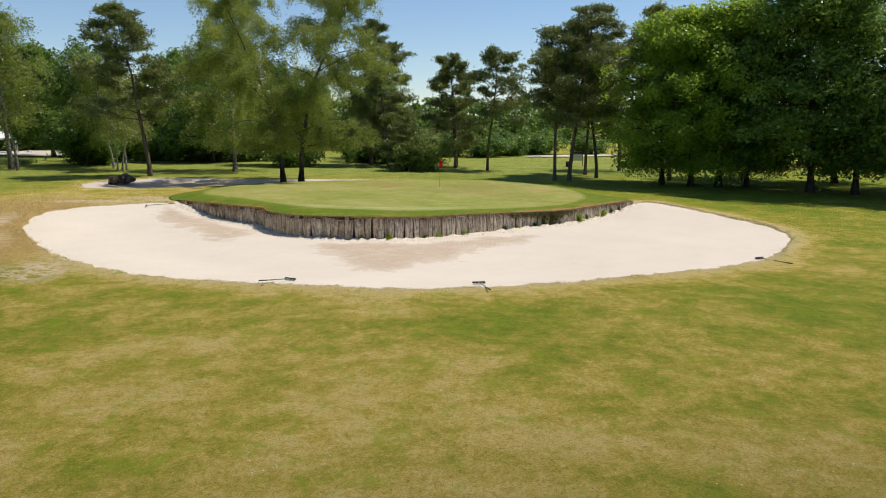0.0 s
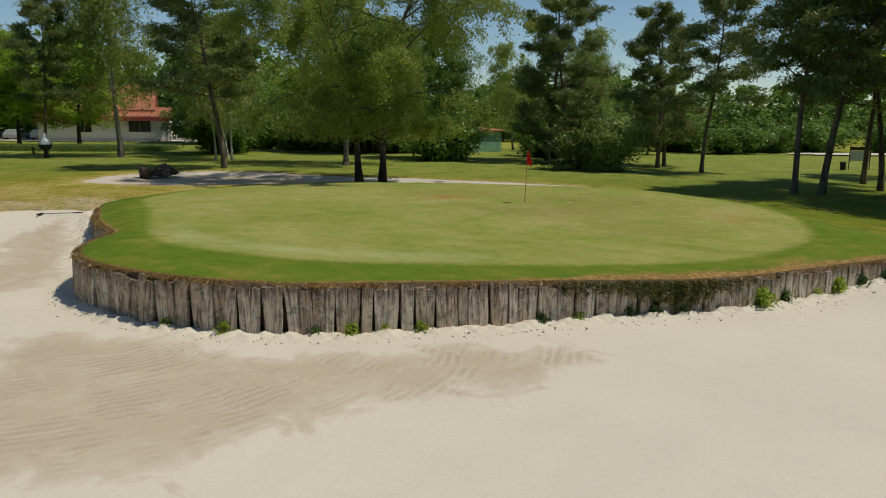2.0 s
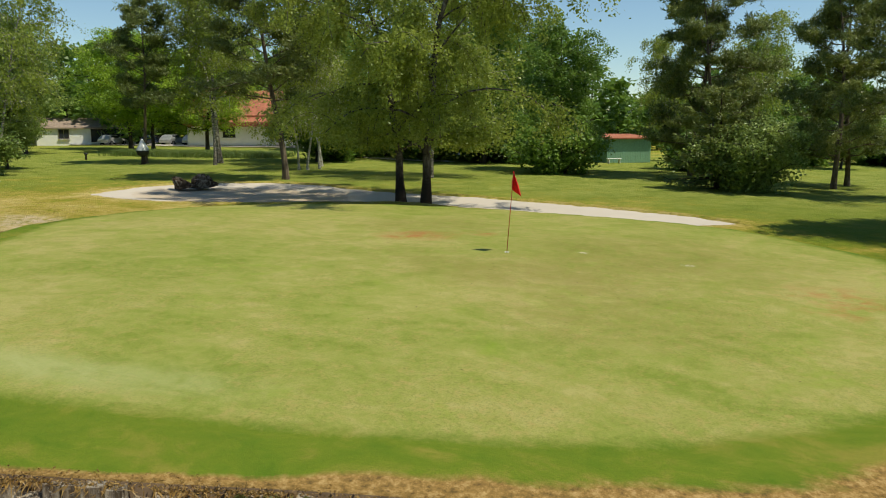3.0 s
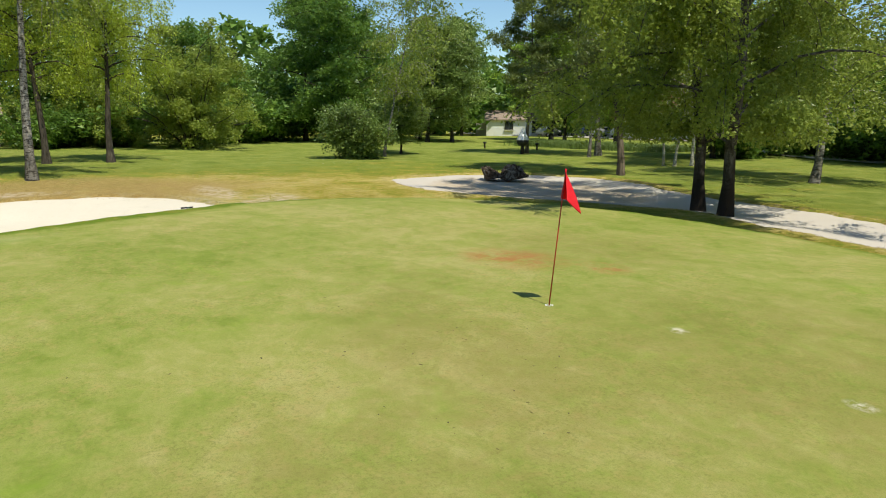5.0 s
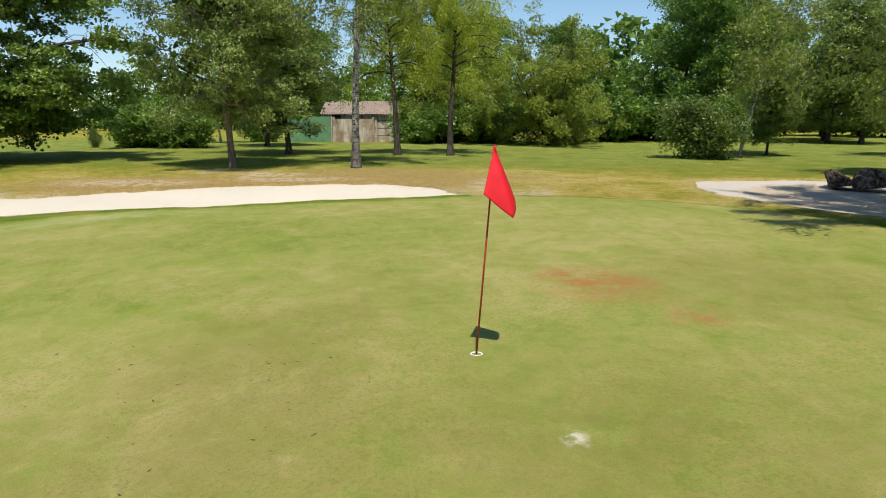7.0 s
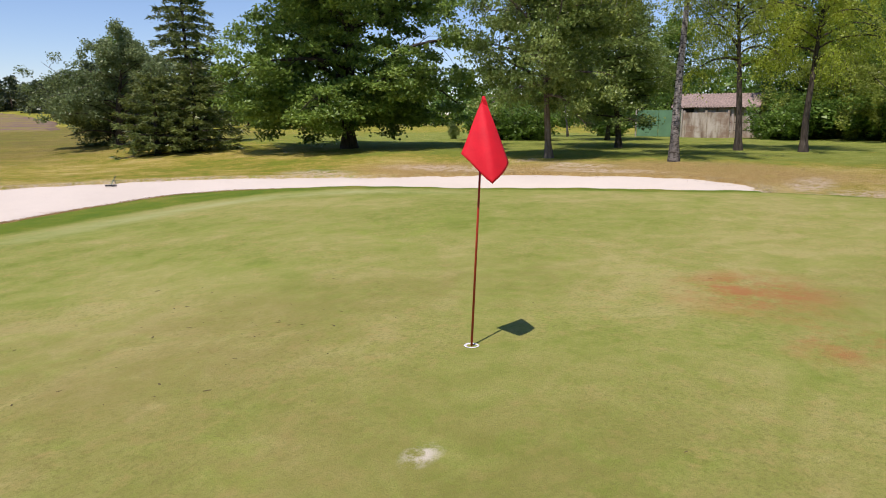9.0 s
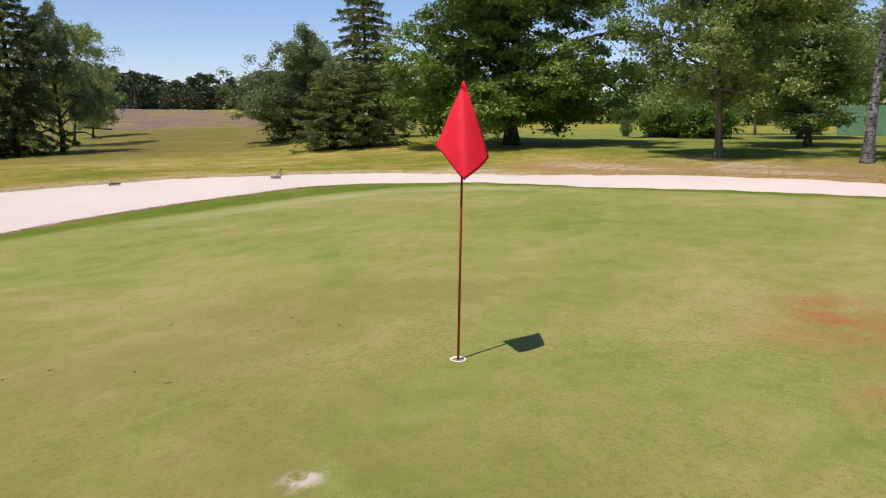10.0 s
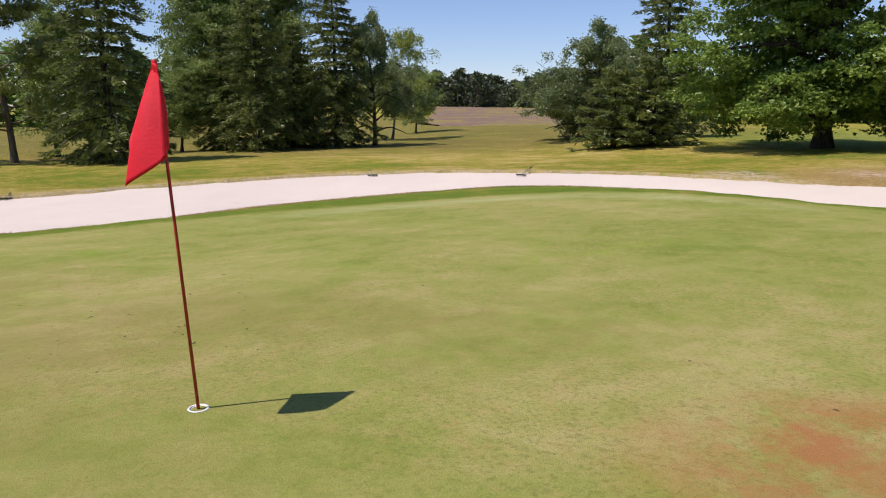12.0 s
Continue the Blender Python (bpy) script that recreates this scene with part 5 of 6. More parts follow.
def gable_roof(name, length, depth, rise, over, thick, material, parent, at, turn=0.0, label=""):
    """Two roof slopes with thickness; the ridge runs along x."""
    bm = bmesh.new()
    l, d = length / 2 + over, depth / 2 + over
    drop = rise / (depth / 2) * over
    for s in (1, -1):
        v = [bm.verts.new(p) for p in ((-l, s * d, -drop), (l, s * d, -drop), (l, 0, rise), (-l, 0, rise), (-l, s * d, thick - drop), (l, s * d, thick - drop), (l, 0, rise + thick), (-l, 0, rise + thick))]
        for q in ((0, 1, 2, 3), (7, 6, 5, 4), (4, 5, 1, 0), (5, 6, 2, 1), (7, 4, 0, 3)):
            bm.faces.new([v[i] for i in q])
    bmesh.ops.recalc_face_normals(bm, faces=bm.faces[:])
    ob = part(name, bm, material, parent, label)
    ob.matrix_local = pose(*at, 0, 0, turn)
    return ob


def gable_body(name, length, depth, height, rise, material, parent, at=(0, 0, 0)):
    bm = bmesh.new()
    l, d = length / 2, depth / 2
    a = [bm.verts.new(p) for p in ((-l, -d, 0), (-l, d, 0), (-l, d, height), (-l, 0, height + rise), (-l, -d, height))]
    b = [bm.verts.new(p) for p in ((l, -d, 0), (l, d, 0), (l, d, height), (l, 0, height + rise), (l, -d, height))]
    bm.faces.new(a)
    bm.faces.new(b[::-1])
    for i in range(5):
        bm.faces.new((a[i], b[i], b[(i + 1) % 5], a[(i + 1) % 5]))
    bmesh.ops.recalc_face_normals(bm, faces=bm.faces[:])
    ob = part(name, bm, material, parent)
    ob.matrix_local = pose(*at)
    return ob


def window(parent, x, y, z, w, h, turn=0.0, panes=2):
    """A framed window standing proud of a wall that faces -y."""
    win = new("window")
    win.parent = parent
    win.matrix_local = pose(x, y, z, 0, 0, turn)
    for px, pz, sx, sz in ((0, 0, w + 0.16, 0.1), (0, h, w + 0.16, 0.1), (-w / 2, 0.1, 0.08, h - 0.1), (w / 2, 0.1, 0.08, h - 0.1)):
        block("frame", (sx, 0.12, sz), M_DARK_WOOD, win, (px, -0.05, pz), bevel=0)
    for i in range(panes):
        block("pane", (w / panes - 0.06, 0.03, h - 0.1), M_DARK_GLASS, win, (-w / 2 + w / panes * (i + 0.5), -0.03, 0.1), bevel=0)
    block("sill", (w + 0.3, 0.22, 0.07), M_WHITE, win, (0, -0.12, -0.07), bevel=0.01)
    return win


def clubhouse():
    cx, cy = -54.8, 70.6
    ob = thing("clubhouse", "white rendered clubhouse with red tiled roof", "house", at=pose(cx, cy, z_at(cx, cy) - 0.1, 0, 0, 22))
    block("wall", (16.5, 9.0, 3.5), M_WHITE, ob, (0, 0.6, 0), bevel=0.03)
    block("plinth", (16.6, 9.1, 0.3), M_CONCRETE, ob, (0, 0.6, 0), bevel=0.02)
    gable_body("upper_wall", 13.5, 8.0, 1.3, 3.0, M_DARK_WOOD, ob, (-1.0, 1.0, 3.4))
    gable_roof("roof", 13.5, 8.0, 3.0, 0.7, 0.22, M_TILE, ob, (-1.0, 1.0, 4.68))
    porch = bmesh.new()
    v = [porch.verts.new(p) for p in ((-8.6, -4.9, 3.25), (8.6, -4.9, 3.25), (8.6, -2.6, 4.5), (-8.6, -2.6, 4.5), (-8.6, -4.9, 3.45), (8.6, -4.9, 3.45), (8.6, -2.6, 4.7), (-8.6, -2.6, 4.7))]
    for q in ((3, 2, 1, 0), (4, 5, 6, 7), (0, 1, 5, 4), (1, 2, 6, 5), (2, 3, 7, 6), (3, 0, 4, 7)):
        porch.faces.new([v[i] for i in q])
    part("lower_roof", porch, M_TILE, ob)
    block("fascia", (17.3, 0.12, 0.5), M_FASCIA, ob, (0, -4.86, 2.85), bevel=0.01)
    window(ob, 4.3, -3.92, 1.35, 2.7, 1.5)
    window(ob, -2.6, -3.92, 1.35, 1.6, 1.4)
    for x in (2.4, 6.2, 8.0):
        block("pilaster", (0.25, 0.12, 2.9), M_WHITE, ob, (x, -3.95, 0), bevel=0.01)
    return ob


clubhouse()


def white_hall():
    cx, cy = -80.0, 66.6
    ob = thing("white_hall", "low white building with shallow weathered roof", "building", at=pose(cx, cy, z_at(cx, cy) - 0.1, 0, 0, 54))
    gable_body("wall", 16.0, 10.0, 2.5, 1.3, M_WHITE, ob)
    gable_roof("roof", 16.0, 10.0, 1.3, 0.35, 0.15, M_CORRUGATED, ob, (0, 0, 2.5))
    block("lean_to", (1.6, 6.0, 2.4), M_CONCRETE, ob, (-8.8, -0.5, 0), bevel=0.03)
    window(ob, 1.5, -5.02, 0.5, 5.2, 1.75, panes=4)
    window(ob, -4.6, -5.02, 1.0, 1.2, 1.2)
    window(ob, 5.9, -5.02, 0.9, 1.3, 1.2)
    return ob


white_hall()


def marquee():
    cx, cy = -45.6, 77.5
    ob = thing("marquee", "white pointed canvas garden tent", "tent", at=pose(cx, cy, z_at(cx, cy), 0, 0, 15))
    bm = bmesh.new()
    base = [bm.verts.new((sx * 2.1, sy * 2.1, 2.4)) for sx, sy in ((-1, -1), (1, -1), (1, 1), (-1, 1))]
    low = [bm.verts.new((v.co.x * 1.01, v.co.y * 1.01, 2.15)) for v in base]
    mid = [bm.verts.new((v.co.x * 0.35, v.co.y * 0.35, 3.35)) for v in base]
    top = bm.verts.new((0, 0, 4.5))
    for i in range(4):
        j = (i + 1) % 4
        bm.faces.new((low[i], low[j], base[j], base[i]))
        bm.faces.new((base[i], base[j], mid[j], mid[i]))
        bm.faces.new((mid[i], mid[j], top))
    canopy = part("canopy", bm, M_CANVAS, ob)
    canopy.modifiers.new("thick", "SOLIDIFY").thickness = 0.02
    for sx, sy in ((-1, -1), (1, -1), (1, 1), (-1, 1)):
        rod("leg", (sx * 2.05, sy * 2.05, 0), (sx * 2.05, sy * 2.05, 2.4), 0.04, 0.04, M_WHITE_PLASTIC, ob, 8)
    return ob


marquee()


def green_shed():
    cx, cy = -3.0, 60.0
    ob = thing("green_shed", "green board shed with flat rusty roof", "shed", at=pose(cx, cy, z_at(cx, cy), 0, 0, 38))
    n = 26
    for i in range(n):
        block("board", (5.2 / n - 0.015, 0.03, 2.6), M_SHED_PAINT, ob, (-2.6 + 5.2 / n * (i + 0.5), -2.02, 0), bevel=0.004)
    block("wall", (5.2, 4.0, 2.6), M_SHED_PAINT, ob, (0, 0, 0), bevel=0.01)
    block("roof", (5.9, 4.8, 0.14), M_TILE, ob, (0, 0, 2.6), (4, 0, 0), bevel=0.01)
    return ob


green_shed()
bench = thing("white_bench", "small white bench standing in front of a shed", "bench", at=pose(-3.0, 56.0, z_at(-3.0, 56.0), 0, 0, 35))
block("seat", (1.5, 0.42, 0.06), M_WHITE_PLASTIC, bench, (0, 0, 0.44), bevel=0.015)
for sx in (-0.6, 0.6):
    block("leg", (0.08, 0.36, 0.44), M_WHITE_PLASTIC, bench, (sx, 0, 0), bevel=0.01)


k = Nodes("stained_concrete")
streak = k.noise(1.6, 5, 0.65, stretch=(1, 1, 0.22), dist=0.6)
blot = k.noise(0.9, 4, 0.6, dist=0.5)
c = k.ramp(streak, [(0.34, (0.20, 0.145, 0.105)), (0.48, (0.42, 0.36, 0.29)), (0.62, (0.56, 0.51, 0.44))])
c = k.mix(k.ramp(blot, [(0.48, 0.0), (0.64, 0.75)]), c, (0.26, 0.17, 0.115))
M_STAINED = k.finish(c, 0.93, k.bump(k.noise(9.0, 4, 0.7), 0.4, 0.02), spec=0.12)


def ribbed_roof(length, depth, rise, over, material, parent, at):
    """Two slopes of corrugated sheets, their ribs running down from the ridge along x."""
    for side in (1, -1):
        n = int((length + 2 * over) / 0.06)
        x = np.linspace(-length / 2 - over, length / 2 + over, n)
        wavy = 0.035 * np.sin(x * 2 * np.pi / 0.24)
        rows = []
        for lift in (0.03, 0.0):
            for u in (0.0, 0.33, 0.66, 1.0):
                y = side * (depth / 2 + over) * u
                z = rise - rise / (depth / 2) * abs(y) + lift + wavy + 0.015 * np.sin(x * 2.1 + u * 5)
                rows.append(np.c_[x, np.full(n, y), z])
        v = np.vstack(rows)
        f = []
        for r in (0, 1, 2, 4, 5, 6):
            a = np.arange(n - 1) + r * n
            f.append(np.stack([a, a + 1, a + 1 + n, a + n], -1))
        a = np.arange(n - 1) + 3 * n
        f.append(np.stack([a, a + 1, a + 1 + 4 * n, a + 4 * n], -1))
        ob = mesh_part("roof_slope", array_mesh("roof_slope", v, np.vstack(f), True), material, parent, "weathered corrugated sheets")
        ob.matrix_local = pose(*at)


def concrete_barn():
    cx, cy = -67.2, -9.4
    ob = thing("concrete_barn", "old stained concrete barn with corrugated roof", "barn", at=pose(cx, cy, z_at(cx, cy) - 0.1, 0, 0, 90))
    gable_body("wall", 6.8, 6.0, 2.95, 1.15, M_STAINED, ob)
    ribbed_roof(6.8, 6.0, 1.15, 0.42, M_CORRUGATED, ob, (0, 0, 2.97))
    for i in range(5):
        block("post", (0.24, 0.14, 2.9), M_STAINED, ob, (-3.2 + i * 1.6, -3.05, 0), bevel=0.02)
    for i in range(4):
        for z in (0.72, 1.44, 2.16):
            block("joint", (1.36, 0.03, 0.04), M_DARK_WOOD, ob, (-2.4 + i * 1.6, -3.005, z), bevel=0.004)
    block("eaves_beam", (7.2, 0.14, 0.16), M_DARK_WOOD, ob, (0, -3.12, 2.78), bevel=0.01)
    block("hatch", (1.1, 0.06, 0.42), M_DARK_WOOD, ob, (-2.4, -3.03, 2.3), bevel=0.01, label="dark opening under the eaves")
    return ob


concrete_barn()
slab_wall = thing("concrete_fence", "stained concrete slab fence with posts", "fence", at=pose(-62.6, -9.4, z_at(-62.6, -9.4) - 0.05, 0, 0, 90))
for i in range(3):
    block("post", (0.2, 0.2, 2.45), M_STAINED, slab_wall, (-2.3 + i * 1.9, -0.04, 0), bevel=0.015)
    if i < 2:
        for j in range(4):
            block("slab", (1.7, 0.07, 0.55), M_STAINED, slab_wall, (-1.35 + i * 1.9, 0, 0.02 + j * 0.57), bevel=0.01)
gate = thing("green_gate", "tall plain green painted gate panels", "gate", at=pose(-62.6, -14.0, z_at(-62.6, -14.0), 0, 0, 90))
for i in range(2):
    block("gate_panel", (1.95, 0.06, 2.4), M_GREEN_PAINT, gate, (-1.0 + i * 2.0, 0, 0.03), bevel=0.01)
for sx in (-2.08, 2.08):
    block("gate_post", (0.12, 0.12, 2.5), M_CONCRETE, gate, (sx, 0, 0), bevel=0.01)


def brazier():
    ob = thing("garden_brazier", "black bowl brazier with galvanised cone hood on post", "brazier", at=pose(-39.3, 31.0, z_at(-39.3, 31.0)))
    rod("post", (0, 0, -0.1), (0, 0, 0.75), 0.20, 0.15, M_DARK_WOOD, ob, 10)
    lathe("bowl", [(0.0, 0.66), (0.26, 0.68), (0.44, 0.80), (0.50, 0.98), (0.52, 1.14), (0.48, 1.16), (0.45, 1.04)], M_BLACK, ob, 20)
    lathe("hood", [(0.54, 1.15), (0.53, 1.20), (0.36, 1.52), (0.20, 1.84), (0.06, 2.12), (0.0, 2.14)], M_GALV, ob, 20, "pale metal cone hood")
    return ob


brazier()
for x, y in ((-47.5, 33.0), (-44.0, 36.5)):
    p = thing("bollard", "short dark post with wider cap on the lawn", "bollard", "dark posts by the terrace", pose(x, y, z_at(x, y)))
    rod("post", (0, 0, -0.05), (0, 0, 0.5), 0.09, 0.08, M_DARK_WOOD, p, 8)
    lathe("cap", [(0.0, 0.64), (0.17, 0.62), (0.19, 0.50), (0.08, 0.46)], M_BLACK, p, 12)

sign = thing("course_sign", "framed notice board on two posts beside the path", "sign", at=pose(31.2, 36.5, z_at(31.2, 36.5), 0, 0, -25))
block("board", (1.5, 0.06, 0.9), M_GALV, sign, (0, 0, 0.75), bevel=0.01, label="pale blank board")
block("header", (1.5, 0.07, 0.3), M_DARK_WOOD, sign, (0, 0, 1.68), bevel=0.01)
for sx in (-0.78, 0.78):
    block("post", (0.08, 0.08, 2.0), M_DARK_WOOD, sign, (sx, 0, 0), bevel=0.01)
bin_ = thing("litter_bin", "small dark litter bin on the grass", "bin", at=pose(29.6, 36.0, z_at(29.6, 36.0)))
lathe("drum", [(0.0, 0.02), (0.22, 0.02), (0.25, 0.7), (0.22, 0.72), (0.21, 0.4), (0.0, 0.38)], M_BLACK, bin_, 14)


def car(x, y, turn, paint, label):
    ob = thing("car", label, "car", "parked cars", pose(x, y, z_at(x, y) + 0.02, 0, 0, turn))
    bm = bmesh.new()
    prof = [(-2.1, 0.35), (-2.15, 0.75), (-1.9, 0.95), (-1.55, 1.35), (-0.9, 1.48), (0.1, 1.46), (0.85, 1.02), (1.7, 0.88), (2.1, 0.7), (2.12, 0.35)]
    rows = []
    for s, inset in ((-1, 0), (1, 0)):
        rows.append([bm.verts.new((px, s * (0.86 - (0.16 if pz > 1.0 else 0)), pz)) for px, pz in prof])
    n = len(prof)
    for i in range(n):
        j = (i + 1) % n
        bm.faces.new((rows[0][i], rows[0][j], rows[1][j], rows[1][i]))
    bm.faces.new(rows[0][::-1])
    bm.faces.new(rows[1])
    bmesh.ops.recalc_face_normals(bm, faces=bm.faces[:])
    bevelled(bm, 0.05, 2)
    part("body", bm, paint, ob)
    for s in (-1, 1):
        block("side_window", (1.7, 0.02, 0.34), M_DARK_GLASS, ob, (-0.45, s * 0.755, 1.03), (s * -8, 0, 0), bevel=0)
    block("windscreen", (0.02, 1.25, 0.5), M_DARK_GLASS, ob, (0.52, 0, 1.02), (0, -58, 0), bevel=0)
    for wx in (-1.3, 1.3):
        for s in (-1, 1):
            wh = rod("wheel", (wx, s * 0.66, 0.32), (wx, s * 0.9, 0.32), 0.32, 0.32, M_TYRE, ob, 18)
            rod("rim", (wx, s * 0.86, 0.32), (wx, s * 0.915, 0.32), 0.19, 0.17, M_CHROME, wh, 14)
    return ob


for i, (x, y, turn) in enumerate(((-68.5, 66.0, 100), (-65.8, 66.8, 96), (-62.8, 67.6, 104), (-74.0, 64.0, 95))):
    car(x, y, turn, M_CAR[(0, 1, 2, 1)[i]], ("dark blue parked car on gravel", "silver grey parked car on gravel", "white parked car on gravel", "silver grey parked car on gravel")[i])


def ground_patch(name, path, material, label, lift=0.03, category="path", spacing=1.0):
    path = np.array(path, float)
    lo, hi = path.min(0), path.max(0)
    ax, ay = np.arange(lo[0], hi[0] + spacing, spacing), np.arange(lo[1], hi[1] + spacing, spacing)
    x, y = (v.ravel() for v in np.meshgrid(ax, ay, indexing="ij"))
    i = np.arange(len(x)).reshape(len(ax), len(ay))
    q = np.stack([i[:-1, :-1], i[1:, :-1], i[1:, 1:], i[:-1, 1:]], -1).reshape(-1, 4)
    ok = inside(x, y, path)
    q = q[ok[q].all(1)]
    me = array_mesh(name, np.c_[x, y, lie(x, y) + lift], q, True)
    return tagged(mesh_part(name, me, material), label, category, kind="structure")


ground_patch("car_park", rounded([(-100, 62), (-70, 60.5), (-58, 62.5), (-46, 66.5), (-36, 66), (-20, 60), (-18, 66), (-36, 74), (-40, 88), (-70, 82), (-100, 90)], 4), M_GRAVEL, "pale gravel car park and yard", 0.12)
ground_patch("gravel_path", rounded([(-33, 52.5), (-27, 49), (-21, 48), (-17.5, 49.5), (-20, 52), (-26, 54.5), (-33, 56)], 4), M_GRAVEL, "worn pale path across the lawn", 0.10, spacing=0.5)
ground_patch("far_bunker", rounded([(36, 62), (44, 60), (58, 62), (62, 65), (48, 67), (37, 66)], 4), M_SAND, "distant pale sand bunker", 0.16, "sand bunker")
ground_patch("far_bunker", rounded([(56, 44), (64, 42), (76, 44), (80, 48), (66, 49), (57, 48)], 4), M_SAND, "distant pale sand bunker", 0.16, "sand bunker")
ground_patch("far_bunker", rounded([(-62, 84), (-48, 90), (-44, 96), (-60, 98), (-72, 92)], 4), M_SAND, "distant pale sand beyond trees", 0.2, "sand bunker")

# ---- shrubs, hedges and far woods ----
for x, y, h, key, wide, turn in ((-51.4, -25.4, 4.2, "hedge", 1.15, 0), (-50.2, -21.6, 3.8, "hedge", 1.1, 80),
                                 (-63.5, -1.2, 4.6, "hedge", 1.2, 20), (-62.8, 3.5, 5.0, "hedge", 1.2, 120), (-66.0, 14.5, 6.0, "hedge", 1.1, 60), (-70.0, 20.0, 7.0, "hedge", 1.1, 10), (-63.0, -18.6, 3.0, "hedge", 1.0, 90), (-61.0, -3.4, 3.6, "hedge", 1.1, 40), (-10.0, 54.0, 6.0, "hedge", 1.1, 0), (-16.0, 55.0, 7.0, "hedge", 1.0, 50), (-22.0, 52.5, 6.5, "hedge", 1.0, 90), (-27.5, 53.0, 7.0, "hedge", 1.0, 20), (4.5, 49.0, 5.0, "hedge", 1.0, 150), (9.0, 47.5, 5.0, "hedge", 1.0, 10), (-28.5, 45.0, 5.0, "hedge", 1.0, 70)):
    tree("bush", key, x, y, h, "dense green bush at the edge of the lawn", turn, category="bush", wide=wide)
for x, y, h, turn in ((30.0, 66.0, 4.5, 0), (36.0, 72.0, 5.0, 70), (43.0, 74.0, 5.5, 130), (52.0, 70.0, 4.5, 210), (24.0, 70.0, 6.0, 300), (60.0, 62.0, 5.0, 20), (70.0, 56.0, 5.5, 100), (15.0, 66.0, 5.5, 45)):
    tree("bush", "hedge", x, y, h, "rounded bush beyond the far fairway", turn, category="bush", wide=1.3)
for x, y, h, key, turn in ((-68.0, 38.0, 12, "wood_maple", 70), (-74.0, 41.0, 15, "wood_maple", 130),
                           (-75.0, 34.0, 16, "wood_oak", 200), (-72.0, 12.0, 13, "wood_oak", 260), (-74.0, 3.0, 14, "wood_maple", 320), (-69.0, -2.6, 16, "oak_b", 30), (-69.5, 3.0, 14, "wood_oak", 150), (-75.0, -16.0, 13, "wood_oak", 90), (-70.0, 24.0, 18, "oak_a", 10),
                           (8.0, 55.0, 15, "birch_c", 40), (2.0, 66.0, 14, "birch_b", 100), (10.0, 62.0, 13, "wood_oak", 0), (-12.0, 62.0, 15, "wood_oak", 70), (18.0, 60.0, 8, "wood_maple", 20), (-5.5, 39.0, 5, "hedge", 0)):
    tree("tree", key, x, y, h, "leafy green tree in the wood edge", turn)


def far_form(seed, height, width, clumps, per, leaf, bare):
    """A simple distant tree: one trunk and clumped leaves."""
    g = np.random.default_rng(seed)
    wood = tube([(0, 0, -0.3), (0.1, 0, height * 0.5), (0, 0.1, height * 0.92)], (0.25, 0.18, 0.05), 5)
    u = g.uniform(bare, 1, clumps)
    r = width * np.sqrt(g.uniform(0.1, 1, clumps)) * np.sin(np.pi * np.clip(0.18 + 0.8 * (u - bare) / (1 - bare), 0, 1))
    a = g.uniform(0, 6.28, clumps)
    c = np.repeat(np.c_[r * np.cos(a), r * np.sin(a), u * height], per, 0)
    return wood, leaf_quads(g, c + g.normal(size=c.shape) * (0.75, 0.75, 0.45), leaf, leaf * 0.8, 0.2, level=0.6, sides=3)


def far_woods(name, spots, label, build, bark, leaves, seed):
    """Many distant trees joined into one mass of trunks and leaves."""
    rng = np.random.default_rng(seed)
    (wv, wf), (lv, lf) = build
    full = lv[:, 2].max()
    woods, crowns = [], []
    for x, y, h in spots:
        a, s = rng.uniform(0, 6.28), h / full
        m = np.array([[math.cos(a), -math.sin(a), 0], [math.sin(a), math.cos(a), 0], [0, 0, 1]]) * s
        m[:2] *= rng.uniform(0.9, 1.35)
        o = np.array((x, y, z_at(x, y) - 0.1))
        woods.append((wv @ m.T + o, wf))
        crowns.append((lv @ m.T + o, lf))
    ob = thing(name, label, "woods")
    ob["kind"] = "stuff"
    for part_name, pieces, mat in (("trunks", woods, bark), ("crowns", crowns, leaves)):
        v, f = join(pieces)
        mesh_part(part_name, array_mesh(part_name, v, f), mat, ob)


rng = np.random.default_rng(5)
ring = []
for a in np.arange(0, 360, 2.6):
    south = abs((a - 249 + 180) % 360 - 180)
    if south < 13:
        continue
    r = rng.uniform(120, 165) + (40 if 30 < a < 75 else 0)
    ring.append((r * math.cos(radians(a)), r * math.sin(radians(a)), rng.uniform(9, 15)))
    ring.append(((r + 14) * math.cos(radians(a + 1.3)), (r + 14) * math.sin(radians(a + 1.3)), rng.uniform(11, 17)))
for a in np.arange(58, 172, 2.4):
    r = rng.uniform(96, 118)
    if a < 74:
        r += 45
    ring.append((r * math.cos(radians(a)), r * math.sin(radians(a)), rng.uniform(9, 14) + (4 if a > 100 else 0)))
far_woods("far_woods", ring, "distant leafy woods around the course", far_form(63, 14, 5.0, 76, 16, 1.0, 0.05), M_BARK_DARK, L_OAK, 8)
pines = []
for a in np.arange(226, 272, 0.22):
    r = rng.uniform(330, 420)
    pines.append((r * math.cos(radians(a)), r * math.sin(radians(a)), rng.uniform(7, 19)))
for a in np.arange(234, 240, 1.5):
    r = rng.uniform(170, 260)
    pines.append((r * math.cos(radians(a)), r * math.sin(radians(a)), rng.uniform(10, 15)))
far_woods("far_pines", pines, "distant dark pine wood beyond the heather", far_form(64, 12, 4.6, 56, 13, 1.15, 0.03), M_BARK_PINE, L_FAR_PINE, 9)

